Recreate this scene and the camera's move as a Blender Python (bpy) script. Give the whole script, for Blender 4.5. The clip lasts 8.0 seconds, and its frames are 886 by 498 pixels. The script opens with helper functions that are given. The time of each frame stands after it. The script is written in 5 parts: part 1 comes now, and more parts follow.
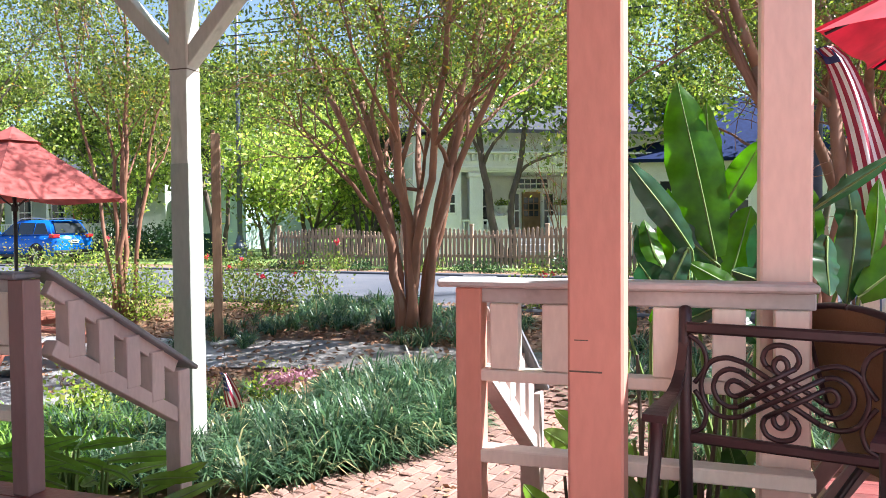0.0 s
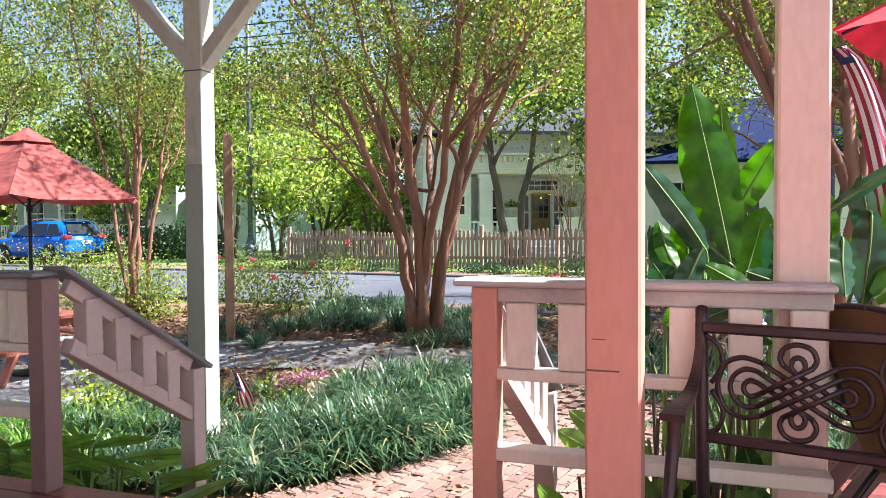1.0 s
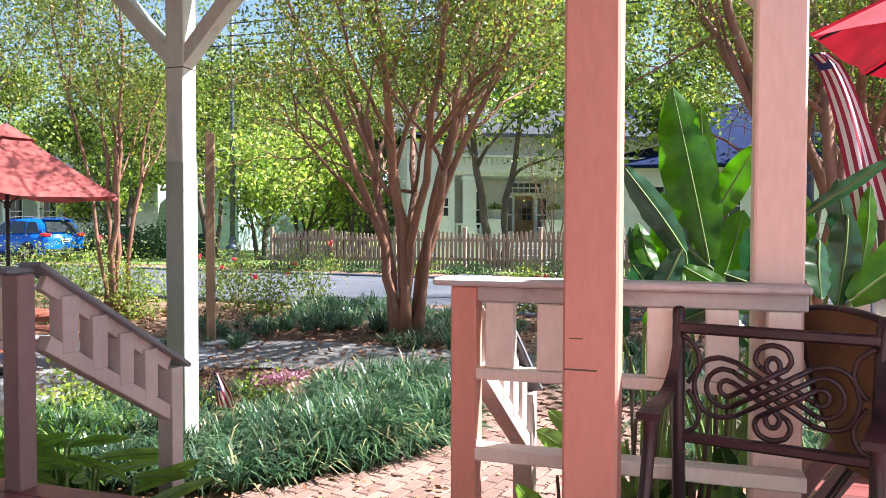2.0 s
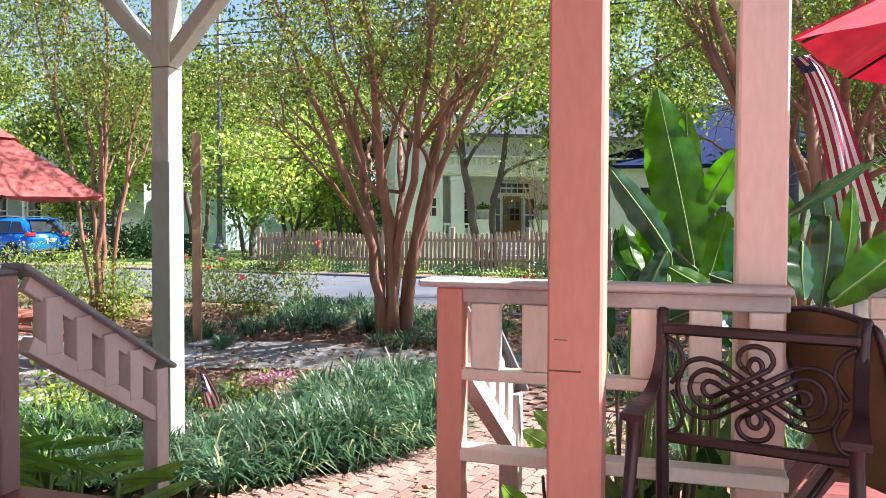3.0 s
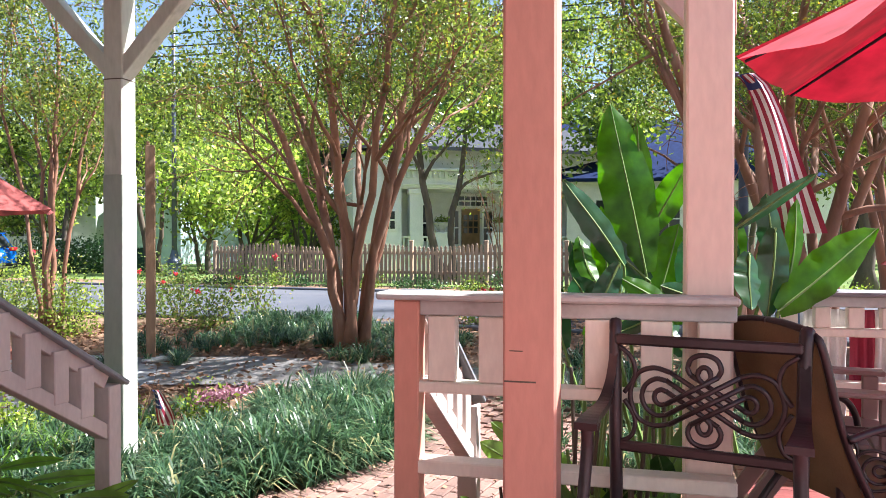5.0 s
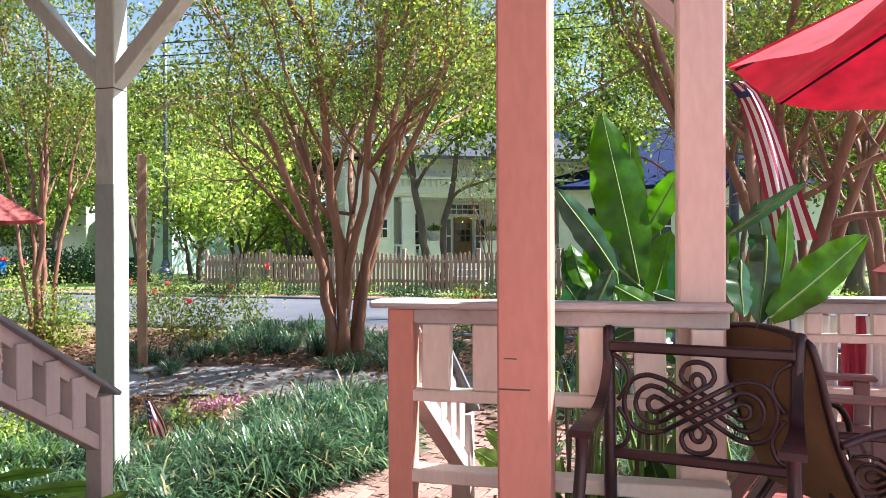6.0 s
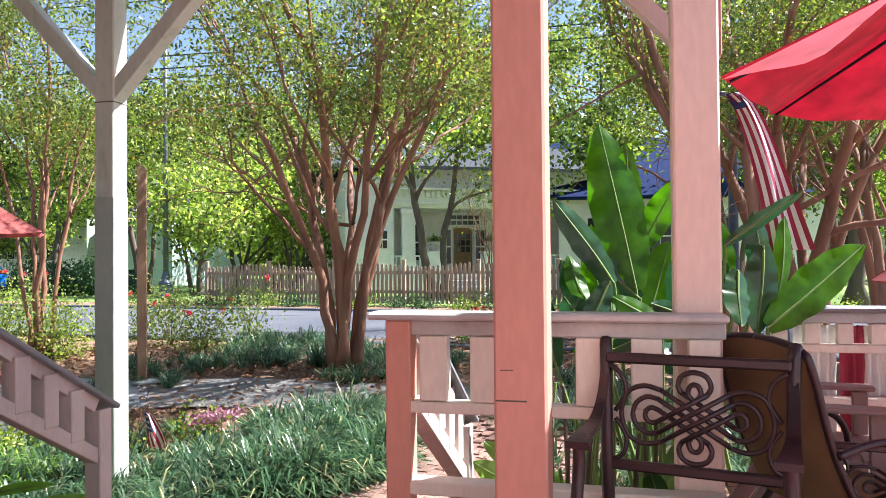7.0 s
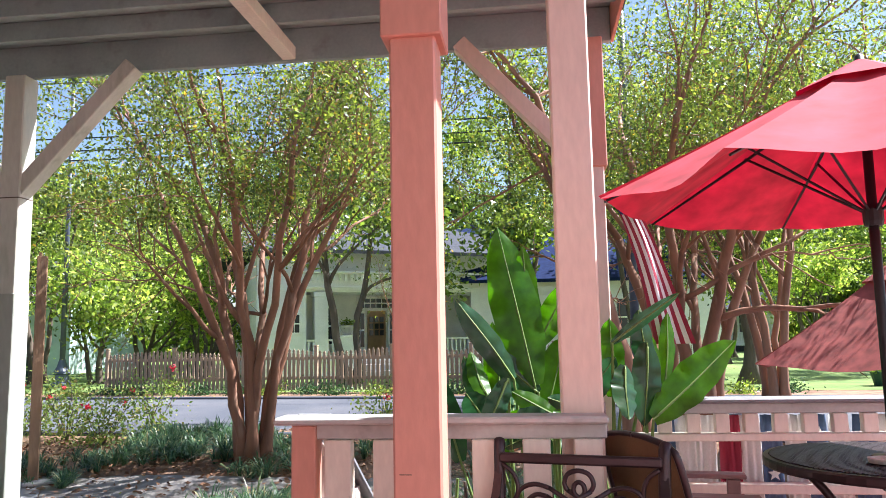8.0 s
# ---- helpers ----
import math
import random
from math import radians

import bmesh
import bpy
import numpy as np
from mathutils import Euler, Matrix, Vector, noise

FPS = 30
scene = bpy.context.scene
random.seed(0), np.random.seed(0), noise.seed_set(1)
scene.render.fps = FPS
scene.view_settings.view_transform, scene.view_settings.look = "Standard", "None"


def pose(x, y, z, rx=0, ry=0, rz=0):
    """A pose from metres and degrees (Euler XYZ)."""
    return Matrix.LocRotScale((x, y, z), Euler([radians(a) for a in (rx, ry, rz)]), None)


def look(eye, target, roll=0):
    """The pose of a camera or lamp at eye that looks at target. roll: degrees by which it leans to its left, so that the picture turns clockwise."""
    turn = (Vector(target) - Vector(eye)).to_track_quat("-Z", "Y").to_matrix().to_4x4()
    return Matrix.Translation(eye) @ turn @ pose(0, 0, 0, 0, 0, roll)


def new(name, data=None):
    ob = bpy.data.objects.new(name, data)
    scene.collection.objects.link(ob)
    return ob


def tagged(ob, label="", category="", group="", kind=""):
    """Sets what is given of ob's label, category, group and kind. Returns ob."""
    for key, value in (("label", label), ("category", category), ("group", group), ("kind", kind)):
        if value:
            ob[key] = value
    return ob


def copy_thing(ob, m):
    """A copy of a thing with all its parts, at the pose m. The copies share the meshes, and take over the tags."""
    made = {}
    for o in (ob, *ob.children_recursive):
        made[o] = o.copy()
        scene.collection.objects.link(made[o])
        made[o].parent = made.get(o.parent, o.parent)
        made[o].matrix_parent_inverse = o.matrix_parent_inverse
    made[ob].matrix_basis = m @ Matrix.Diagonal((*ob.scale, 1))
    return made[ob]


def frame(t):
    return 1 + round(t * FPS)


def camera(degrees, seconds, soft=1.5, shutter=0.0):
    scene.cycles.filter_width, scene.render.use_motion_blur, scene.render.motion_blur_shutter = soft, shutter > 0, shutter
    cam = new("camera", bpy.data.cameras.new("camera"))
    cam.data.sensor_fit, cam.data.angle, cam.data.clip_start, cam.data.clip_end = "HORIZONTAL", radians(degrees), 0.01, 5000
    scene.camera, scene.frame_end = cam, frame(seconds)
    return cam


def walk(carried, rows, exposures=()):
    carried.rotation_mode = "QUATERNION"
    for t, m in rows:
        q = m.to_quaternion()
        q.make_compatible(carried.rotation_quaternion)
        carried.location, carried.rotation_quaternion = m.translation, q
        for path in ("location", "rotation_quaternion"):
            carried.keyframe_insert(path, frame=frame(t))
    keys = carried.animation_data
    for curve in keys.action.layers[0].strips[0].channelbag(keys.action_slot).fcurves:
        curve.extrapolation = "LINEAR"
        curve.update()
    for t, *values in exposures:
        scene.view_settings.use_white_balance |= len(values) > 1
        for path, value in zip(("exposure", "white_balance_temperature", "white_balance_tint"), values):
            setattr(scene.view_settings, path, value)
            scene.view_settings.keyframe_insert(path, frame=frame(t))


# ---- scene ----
cam = camera(61.3, 8.0, soft=0.6)
# seconds; the eye; the point it looks at; roll
PATH = [
    (0, (0.000, 0.000, 1.808), (-0.000, 2.999, 1.709), -0.50),
    (0.5, (-0.026, 0.012, 1.804), (-0.056, 3.011, 1.710), -0.60),
    (1, (-0.026, -0.013, 1.801), (-0.062, 2.985, 1.709), -0.40),
    (1.5, (-0.020, -0.014, 1.789), (-0.026, 2.985, 1.704), -0.10),
    (3, (-0.004, -0.019, 1.796), (0.073, 2.979, 1.711), 0.20),
    (3.5, (-0.001, -0.028, 1.796), (0.096, 2.970, 1.711), 0.10),
    (4, (-0.003, -0.034, 1.795), (0.146, 2.962, 1.717), 0.10),
    (4.5, (-0.000, -0.042, 1.800), (0.206, 2.951, 1.747), 0.10),
    (5, (0.003, -0.043, 1.797), (0.244, 2.947, 1.764), 0.00),
    (6.5, (-0.004, -0.049, 1.797), (0.272, 2.939, 1.812), -0.30),
    (7, (0.009, -0.059, 1.801), (0.280, 2.930, 1.844), -0.50),
    (7.5, (0.025, -0.144, 1.864), (0.382, 2.831, 2.016), -0.80),
    (8, (0.027, -0.274, 1.895), (0.636, 2.641, 2.256), -1.10),
]
walk(cam, [(t, look(eye, aim, roll)) for t, eye, aim, roll in PATH],
     exposures=[(0.0, 1.95, 6100, 12), (6.5, 1.92, 6100, 12), (8.0, 1.84, 6100, 13)])

# ---- sky and sun ----
SUN_TO = Vector((0.80, 0.03, 1.0)).normalized()
world = bpy.data.worlds.new("sky")
scene.world = world
world.use_nodes = True
wn = world.node_tree
sky = wn.nodes.new("ShaderNodeTexSky")
sky.sky_type, sky.sun_disc = "NISHITA", False
sky.sun_elevation = math.asin(SUN_TO.z)
sky.sun_rotation = math.atan2(SUN_TO.x, SUN_TO.y)
wn.links.new(sky.outputs[0], wn.nodes["Background"].inputs[0])
wn.nodes["Background"].inputs[1].default_value = 0.062
sun = new("sun", bpy.data.lights.new("sun", "SUN"))
sun.data.energy, sun.data.angle, sun.data.color = 5.0, radians(0.6), (1.0, 0.96, 0.92)
sun.matrix_world = look(SUN_TO * 60, (0, 0, 0))


# ---- materials ----
def mat(name, c1, c2=None, rough=0.6, scale=6.0, bump=0.15, fine=60.0, metal=0.0, stain=None, stain_amt=0.5, stretch=(1, 1, 1), island=0.0, obj=0.0):
    """A painted, stone or wooden surface: two colours mixed by noise, fine grain relief, and stains."""
    m = bpy.data.materials.new(name)
    m.use_nodes = True
    nt = m.node_tree
    n, l = nt.nodes, nt.links
    b = n["Principled BSDF"]
    tc = n.new("ShaderNodeTexCoord")
    mp = n.new("ShaderNodeMapping")
    mp.inputs["Scale"].default_value = stretch
    l.new(tc.outputs["Object"], mp.inputs[0])
    n1 = n.new("ShaderNodeTexNoise")
    n1.inputs["Scale"].default_value, n1.inputs["Detail"].default_value = scale, 6
    n2 = n.new("ShaderNodeTexNoise")
    n2.inputs["Scale"].default_value, n2.inputs["Detail"].default_value = fine, 4
    l.new(mp.outputs[0], n1.inputs[0])
    l.new(mp.outputs[0], n2.inputs[0])
    mix = n.new("ShaderNodeMix")
    mix.data_type = "RGBA"
    c2 = c2 or tuple(0.75 * v for v in c1)
    mix.inputs[6].default_value, mix.inputs[7].default_value = (*c1, 1), (*c2, 1)
    ramp = n.new("ShaderNodeMapRange")
    ramp.inputs[1].default_value, ramp.inputs[2].default_value = 0.38, 0.66
    l.new(n1.outputs[0], ramp.inputs[0])
    l.new(ramp.outputs[0], mix.inputs[0])
    col = mix.outputs[2]
    if stain:
        n3 = n.new("ShaderNodeTexNoise")
        n3.inputs["Scale"].default_value, n3.inputs["Detail"].default_value = scale * 2.3, 8
        l.new(mp.outputs[0], n3.inputs[0])
        r3 = n.new("ShaderNodeMapRange")
        r3.inputs[1].default_value, r3.inputs[2].default_value, r3.inputs[4].default_value = 0.58, 0.72, stain_amt
        l.new(n3.outputs[0], r3.inputs[0])
        m3 = n.new("ShaderNodeMix")
        m3.data_type = "RGBA"
        m3.inputs[7].default_value = (*stain, 1)
        l.new(r3.outputs[0], m3.inputs[0])
        l.new(col, m3.inputs[6])
        col = m3.outputs[2]
    hsv = n.new("ShaderNodeHueSaturation")
    mr = n.new("ShaderNodeMapRange")
    mr.inputs[3].default_value, mr.inputs[4].default_value = 0.86, 1.14
    l.new(n2.outputs[0], mr.inputs[0])
    val = mr.outputs[0]
    if island or obj:
        if obj:
            rnd = n.new("ShaderNodeObjectInfo").outputs["Random"]
        else:
            rnd = n.new("ShaderNodeNewGeometry").outputs["Random Per Island"]
        k = island or obj
        m2 = n.new("ShaderNodeMapRange")
        m2.inputs[3].default_value, m2.inputs[4].default_value = 1 - k, 1 + k
        l.new(rnd, m2.inputs[0])
        mu = n.new("ShaderNodeMath")
        mu.operation = "MULTIPLY"
        l.new(val, mu.inputs[0])
        l.new(m2.outputs[0], mu.inputs[1])
        val = mu.outputs[0]
    l.new(val, hsv.inputs["Value"])
    l.new(col, hsv.inputs["Color"])
    l.new(hsv.outputs[0], b.inputs["Base Color"])
    b.inputs["Roughness"].default_value, b.inputs["Metallic"].default_value = rough, metal
    if bump:
        bp = n.new("ShaderNodeBump")
        bp.inputs["Strength"].default_value, bp.inputs["Distance"].default_value = bump, 0.01
        l.new(n2.outputs[0], bp.inputs["Height"])
        l.new(bp.outputs[0], b.inputs["Normal"])
    return m


def leaf_mat(name, c1, c2, c3=None, through_light=0.45, rough=0.45, odd=0.08, patch=7.0, swing=0.35):
    """Leaves: a colour of its own for each leaf, lit and shaded patches painted in by noise, light shining through, a
    soft gloss.
    """
    m = bpy.data.materials.new(name)
    m.use_nodes = True
    nt = m.node_tree
    n, l = nt.nodes, nt.links
    b = n["Principled BSDF"]
    geo = n.new("ShaderNodeNewGeometry")
    cr = n.new("ShaderNodeValToRGB")
    cr.color_ramp.elements[0].color, cr.color_ramp.elements[1].color = (*c1, 1), (*c2, 1)
    cr.color_ramp.elements[1].position = 1 - odd
    if c3:
        e = cr.color_ramp.elements.new(1 - odd * 0.5)
        e.color = (*c3, 1)
    l.new(geo.outputs["Random Per Island"], cr.inputs[0])
    tc = n.new("ShaderNodeTexCoord")
    nz = n.new("ShaderNodeTexNoise")
    nz.inputs["Scale"].default_value, nz.inputs["Detail"].default_value = patch, 5
    l.new(tc.outputs["Object"], nz.inputs[0])
    mr = n.new("ShaderNodeMapRange")
    mr.inputs[1].default_value, mr.inputs[2].default_value, mr.inputs[3].default_value, mr.inputs[4].default_value = 0.3, 0.7, 1 - swing, 1 + swing
    l.new(nz.outputs[0], mr.inputs[0])
    vary = n.new("ShaderNodeHueSaturation")
    l.new(mr.outputs[0], vary.inputs["Value"])
    l.new(cr.outputs[0], vary.inputs["Color"])
    l.new(vary.outputs[0], b.inputs["Base Color"])
    b.inputs["Roughness"].default_value = rough
    tr = n.new("ShaderNodeBsdfTranslucent")
    bright = n.new("ShaderNodeHueSaturation")
    bright.inputs["Value"].default_value, bright.inputs["Saturation"].default_value = 2.2, 1.1
    l.new(vary.outputs[0], bright.inputs["Color"])
    l.new(bright.outputs[0], tr.inputs[0])
    mx = n.new("ShaderNodeMixShader")
    mx.inputs[0].default_value = through_light
    l.new(b.outputs[0], mx.inputs[1])
    l.new(tr.outputs[0], mx.inputs[2])
    l.new(mx.outputs[0], n["Material Output"].inputs[0])
    return m


CREAM = mat("cream_paint", (0.81, 0.755, 0.655), (0.73, 0.665, 0.575), 0.55, 3, 0.12, 45, stain=(0.4, 0.3, 0.24), stain_amt=0.25, stretch=(1, 1, 0.35))
SALMON = mat("salmon_paint", (0.64, 0.30, 0.23), (0.57, 0.26, 0.195), 0.5, 2.5, 0.15, 40, stain=(0.5, 0.22, 0.16), stain_amt=0.3, stretch=(1, 1, 0.3))
PINK = mat("pink_paint", (0.74, 0.59, 0.51), (0.69, 0.53, 0.45), 0.5, 2.5, 0.12, 40, stain=(0.5, 0.32, 0.26), stain_amt=0.2, stretch=(1, 1, 0.3))
# CREAM darkened and greyed: the stair rails' shade is put into their colour
STAIR_SHADED = mat("greyed_cream_paint", (0.58, 0.48, 0.44), (0.50, 0.41, 0.38), 0.55, 3, 0.12, 45, stain=(0.3, 0.24, 0.2), stain_amt=0.35, stretch=(1, 1, 0.35))
GREY = mat("grey_paint", (0.50, 0.50, 0.48), (0.42, 0.42, 0.40), 0.45, 4, 0.15, 40, stain=(0.2, 0.19, 0.18), stain_amt=0.35)
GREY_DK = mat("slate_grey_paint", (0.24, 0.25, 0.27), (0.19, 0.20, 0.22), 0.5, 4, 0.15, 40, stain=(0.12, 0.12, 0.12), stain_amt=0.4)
# true mauve on the garden chair; on rail posts, cream with deep shade coloured in
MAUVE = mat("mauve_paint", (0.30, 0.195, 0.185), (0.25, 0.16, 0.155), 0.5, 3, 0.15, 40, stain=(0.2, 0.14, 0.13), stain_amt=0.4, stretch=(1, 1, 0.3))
WHITEP = mat("weathered_white_paint", (0.66, 0.66, 0.60), (0.56, 0.57, 0.50), 0.6, 3, 0.2, 40, stain=(0.24, 0.27, 0.19), stain_amt=0.5, stretch=(1, 1, 0.3))
GREENGREY = mat("grey_green_paint", (0.33, 0.41, 0.40), (0.27, 0.34, 0.34), 0.6, 3, 0.2, 40, stain=(0.16, 0.17, 0.15), stain_amt=0.4)
GREENWASH = mat("greenish_grey_wash", (0.44, 0.46, 0.41), (0.36, 0.385, 0.33), 0.65, 3, 0.2, 40, stain=(0.24, 0.26, 0.2), stain_amt=0.5, stretch=(1, 1, 0.3))
DECK = mat("red_deck_paint", (0.26, 0.085, 0.08), (0.19, 0.06, 0.058), 0.28, 5, 0.2, 40, stain=(0.12, 0.06, 0.055), stain_amt=0.5, obj=0.12)
MULCH = mat("mulch", (0.16, 0.085, 0.05), (0.30, 0.19, 0.12), 0.95, 3.0, 0.8, 30, stain=(0.07, 0.045, 0.03), stain_amt=0.7)
LITTER = mat("dry_leaf", (0.34, 0.19, 0.11), (0.22, 0.11, 0.06), 0.85, 2.0, 0.0, 30, island=0.45)
ASPHALT = mat("asphalt", (0.085, 0.092, 0.112), (0.12, 0.124, 0.14), 0.9, 0.5, 0.4, 60, stain=(0.11, 0.11, 0.12), stain_amt=0.5)
CONCRETE = mat("concrete_paver", (0.27, 0.275, 0.29), (0.36, 0.355, 0.345), 0.85, 1.6, 0.35, 50, stain=(0.22, 0.2, 0.18), stain_amt=0.6)
WALKMAT = mat("leaf_stained_paving", (0.20, 0.18, 0.165), (0.28, 0.26, 0.24), 0.9, 2.2, 0.4, 45, stain=(0.15, 0.10, 0.07), stain_amt=0.7)
BRICK = mat("red_brick", (0.26, 0.15, 0.115), (0.19, 0.11, 0.088), 0.85, 9, 0.4, 60, stain=(0.35, 0.25, 0.2), stain_amt=0.5, obj=0.28)
SAND = mat("joint_sand", (0.20, 0.16, 0.12), (0.13, 0.10, 0.08), 0.95, 12, 0.5, 80)
LAWN = mat("lawn", (0.09, 0.16, 0.03), (0.16, 0.22, 0.05), 0.9, 1.2, 0.6, 40, stain=(0.2, 0.17, 0.08), stain_amt=0.5)
BARK = mat("smooth_bark", (0.31, 0.15, 0.09), (0.17, 0.08, 0.048), 0.75, 3.5, 0.35, 30, stain=(0.36, 0.25, 0.18), stain_amt=0.5, stretch=(1, 1, 0.22))
BARK_DARK = mat("dark_bark", (0.13, 0.10, 0.075), (0.08, 0.06, 0.045), 0.9, 5, 0.7, 25, stain=(0.2, 0.17, 0.13), stain_amt=0.4, stretch=(1, 1, 0.3))
FENCE = mat("weathered_fence_wood", (0.36, 0.265, 0.185), (0.25, 0.18, 0.125), 0.85, 5, 0.4, 40, stain=(0.16, 0.11, 0.08), stain_amt=0.5, stretch=(1, 1, 0.25), obj=0.2)
POLEWOOD = mat("raw_post_wood", (0.36, 0.22, 0.13), (0.26, 0.155, 0.09), 0.8, 5, 0.4, 40, stain=(0.15, 0.09, 0.06), stain_amt=0.5, stretch=(1, 1, 0.2))
REDWOOD = mat("red_stained_wood", (0.42, 0.13, 0.08), (0.32, 0.10, 0.065), 0.6, 5, 0.3, 40)
SIDING = mat("white_siding", (0.86, 0.85, 0.81), (0.79, 0.78, 0.74), 0.6, 2, 0.1, 30)
TRIMW = mat("white_trim", (0.88, 0.87, 0.84), (0.82, 0.81, 0.78), 0.5, 3, 0.1, 30)
TEAL = mat("pale_teal_siding", (0.48, 0.60, 0.60), (0.42, 0.54, 0.54), 0.6, 2, 0.1, 30)
SAGE = mat("sage_siding", (0.42, 0.48, 0.42), (0.36, 0.42, 0.37), 0.6, 2, 0.1, 30)
ROOFBLUE = mat("blue_slate_roof", (0.016, 0.028, 0.085), (0.012, 0.02, 0.06), 0.95, 6, 0.4, 30, island=0.2)
ROOFGREY = mat("grey_shingle_roof", (0.075, 0.08, 0.095), (0.05, 0.053, 0.065), 0.85, 6, 0.4, 30)
GLASSDK = mat("dark_window_glass", (0.03, 0.035, 0.04), (0.02, 0.025, 0.03), 0.08, 2, 0.0, 30)
IRON = mat("bronze_cast_metal", (0.055, 0.038, 0.042), (0.04, 0.028, 0.03), 0.34, 8, 0.1, 80, metal=0.55)
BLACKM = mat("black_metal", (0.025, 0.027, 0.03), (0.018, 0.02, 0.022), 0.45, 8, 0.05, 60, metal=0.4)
STREETM = mat("slate_grey_metal", (0.10, 0.12, 0.16), (0.08, 0.095, 0.125), 0.5, 8, 0.05, 60, metal=0.3)
SLING = mat("brown_sling_fabric", (0.23, 0.15, 0.075), (0.18, 0.115, 0.06), 0.7, 4, 0.2, 120)
CARBLUE = mat("blue_car_paint", (0.008, 0.13, 0.55), (0.007, 0.115, 0.50), 0.2, 2, 0.0, 30, metal=0.1)
RUBBER = mat("tyre_rubber", (0.02, 0.02, 0.02), (0.03, 0.03, 0.03), 0.85, 8, 0.1, 40)
ALLOY = mat("alloy_rim", (0.6, 0.6, 0.62), (0.5, 0.5, 0.52), 0.3, 8, 0.0, 40, metal=0.9)
TAILRED = mat("tail_light_plastic", (0.5, 0.02, 0.03), (0.4, 0.02, 0.02), 0.2, 8, 0.0, 40)
FLAGRED = mat("flag_red", (0.32, 0.02, 0.05), (0.27, 0.018, 0.045), 0.75, 6, 0.1, 90)
FLAGWHITE = mat("flag_white", (0.78, 0.76, 0.74), (0.7, 0.68, 0.67), 0.75, 6, 0.1, 90)
FLAGBLUE = mat("flag_blue", (0.03, 0.05, 0.16), (0.025, 0.04, 0.13), 0.75, 6, 0.1, 90)
STARBLUE = mat("bunting_blue", (0.10, 0.17, 0.30), (0.08, 0.13, 0.24), 0.75, 6, 0.1, 90)
TERRACOTTA = mat("stone_pot", (0.5, 0.48, 0.44), (0.4, 0.38, 0.35), 0.8, 6, 0.2, 60)
BINGREEN = mat("green_bin_plastic", (0.015, 0.06, 0.04), (0.012, 0.05, 0.03), 0.5, 6, 0.05, 60)

LEAF = leaf_mat("myrtle_leaf", (0.03, 0.06, 0.014), (0.22, 0.27, 0.05), (0.45, 0.29, 0.06), 0.40, 0.4, 0.035, 1.6, 0.5)
# wide colour range and broad patches paint deep shaded gaps and sunlit clumps
LEAF_BG = leaf_mat("wood_leaf", (0.014, 0.038, 0.008), (0.23, 0.31, 0.055), (0.42, 0.42, 0.09), 0.42, 0.45, 0.08, 0.7, 0.65)
LEAF_LIME = leaf_mat("lime_leaf", (0.05, 0.10, 0.018), (0.32, 0.40, 0.08), (0.50, 0.48, 0.13), 0.5, 0.5, 0.1, 1.0, 0.5)
LEAF_DARK = leaf_mat("dark_leaf", (0.015, 0.045, 0.015), (0.04, 0.09, 0.025), None, 0.25, 0.35, 0.05)
LEAF_ROSE = leaf_mat("rose_leaf", (0.07, 0.13, 0.03), (0.20, 0.25, 0.06), (0.33, 0.28, 0.1), 0.4, 0.5, 0.15)
GRASS = leaf_mat("border_grass", (0.018, 0.05, 0.028), (0.085, 0.15, 0.068), (0.30, 0.28, 0.14), 0.3, 0.32, 0.08, 3.0, 0.5)
PETAL = leaf_mat("red_petal", (0.5, 0.03, 0.05), (0.7, 0.08, 0.12), None, 0.3, 0.5, 0.05)
PETAL_MAUVE = leaf_mat("mauve_petal", (0.22, 0.09, 0.12), (0.36, 0.2, 0.24), None, 0.3, 0.5, 0.05)
BANANA = leaf_mat("banana_leaf", (0.03, 0.11, 0.008), (0.065, 0.18, 0.012), None, 0.58, 0.28, 0.05, 9.0, 0.45)
GINGER = leaf_mat("ginger_leaf", (0.05, 0.13, 0.025), (0.20, 0.32, 0.06), None, 0.4, 0.3, 0.05)
# darker, bluer copy of BANANA: shading among the leaves put into their colour
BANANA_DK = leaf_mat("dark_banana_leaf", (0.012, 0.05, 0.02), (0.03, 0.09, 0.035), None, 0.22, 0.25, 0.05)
CANOPY = leaf_mat("red_canvas", (0.40, 0.03, 0.05), (0.40, 0.03, 0.05), None, 0.08, 0.85, 0.05)
CANOPY_OLD = leaf_mat("faded_red_canvas", (0.27, 0.06, 0.052), (0.27, 0.06, 0.052), None, 0.06, 0.85, 0.05)

for m in (ROOFBLUE, ROOFGREY, ASPHALT):
    m.node_tree.nodes["Principled BSDF"].inputs["Specular IOR Level"].default_value = 0.1


# ---- building helpers ----
def thing(name, m, label="", category="", group="", kind=""):
    ob = new(name)
    ob.matrix_world = m
    return tagged(ob, label, category, group, kind)


def part(name, bm, material, parent=None, label="", smooth=False):
    me = bpy.data.meshes.new(name)
    if isinstance(bm, tuple):
        me.from_pydata(bm[0], [], bm[1])
    else:
        bmesh.ops.recalc_face_normals(bm, faces=bm.faces)
        bm.to_mesh(me)
        bm.free()
    me.materials.append(material)
    if smooth:
        me.polygons.foreach_set("use_smooth", [True] * len(me.polygons))
    ob = new(name, me)
    ob.parent = parent
    return tagged(ob, label)


def again(ob, m, parent=None):
    """One more object on the same mesh."""
    o = new(ob.name.split(".")[0], ob.data)
    o.parent = parent if parent else ob.parent
    o.matrix_local = m
    return o


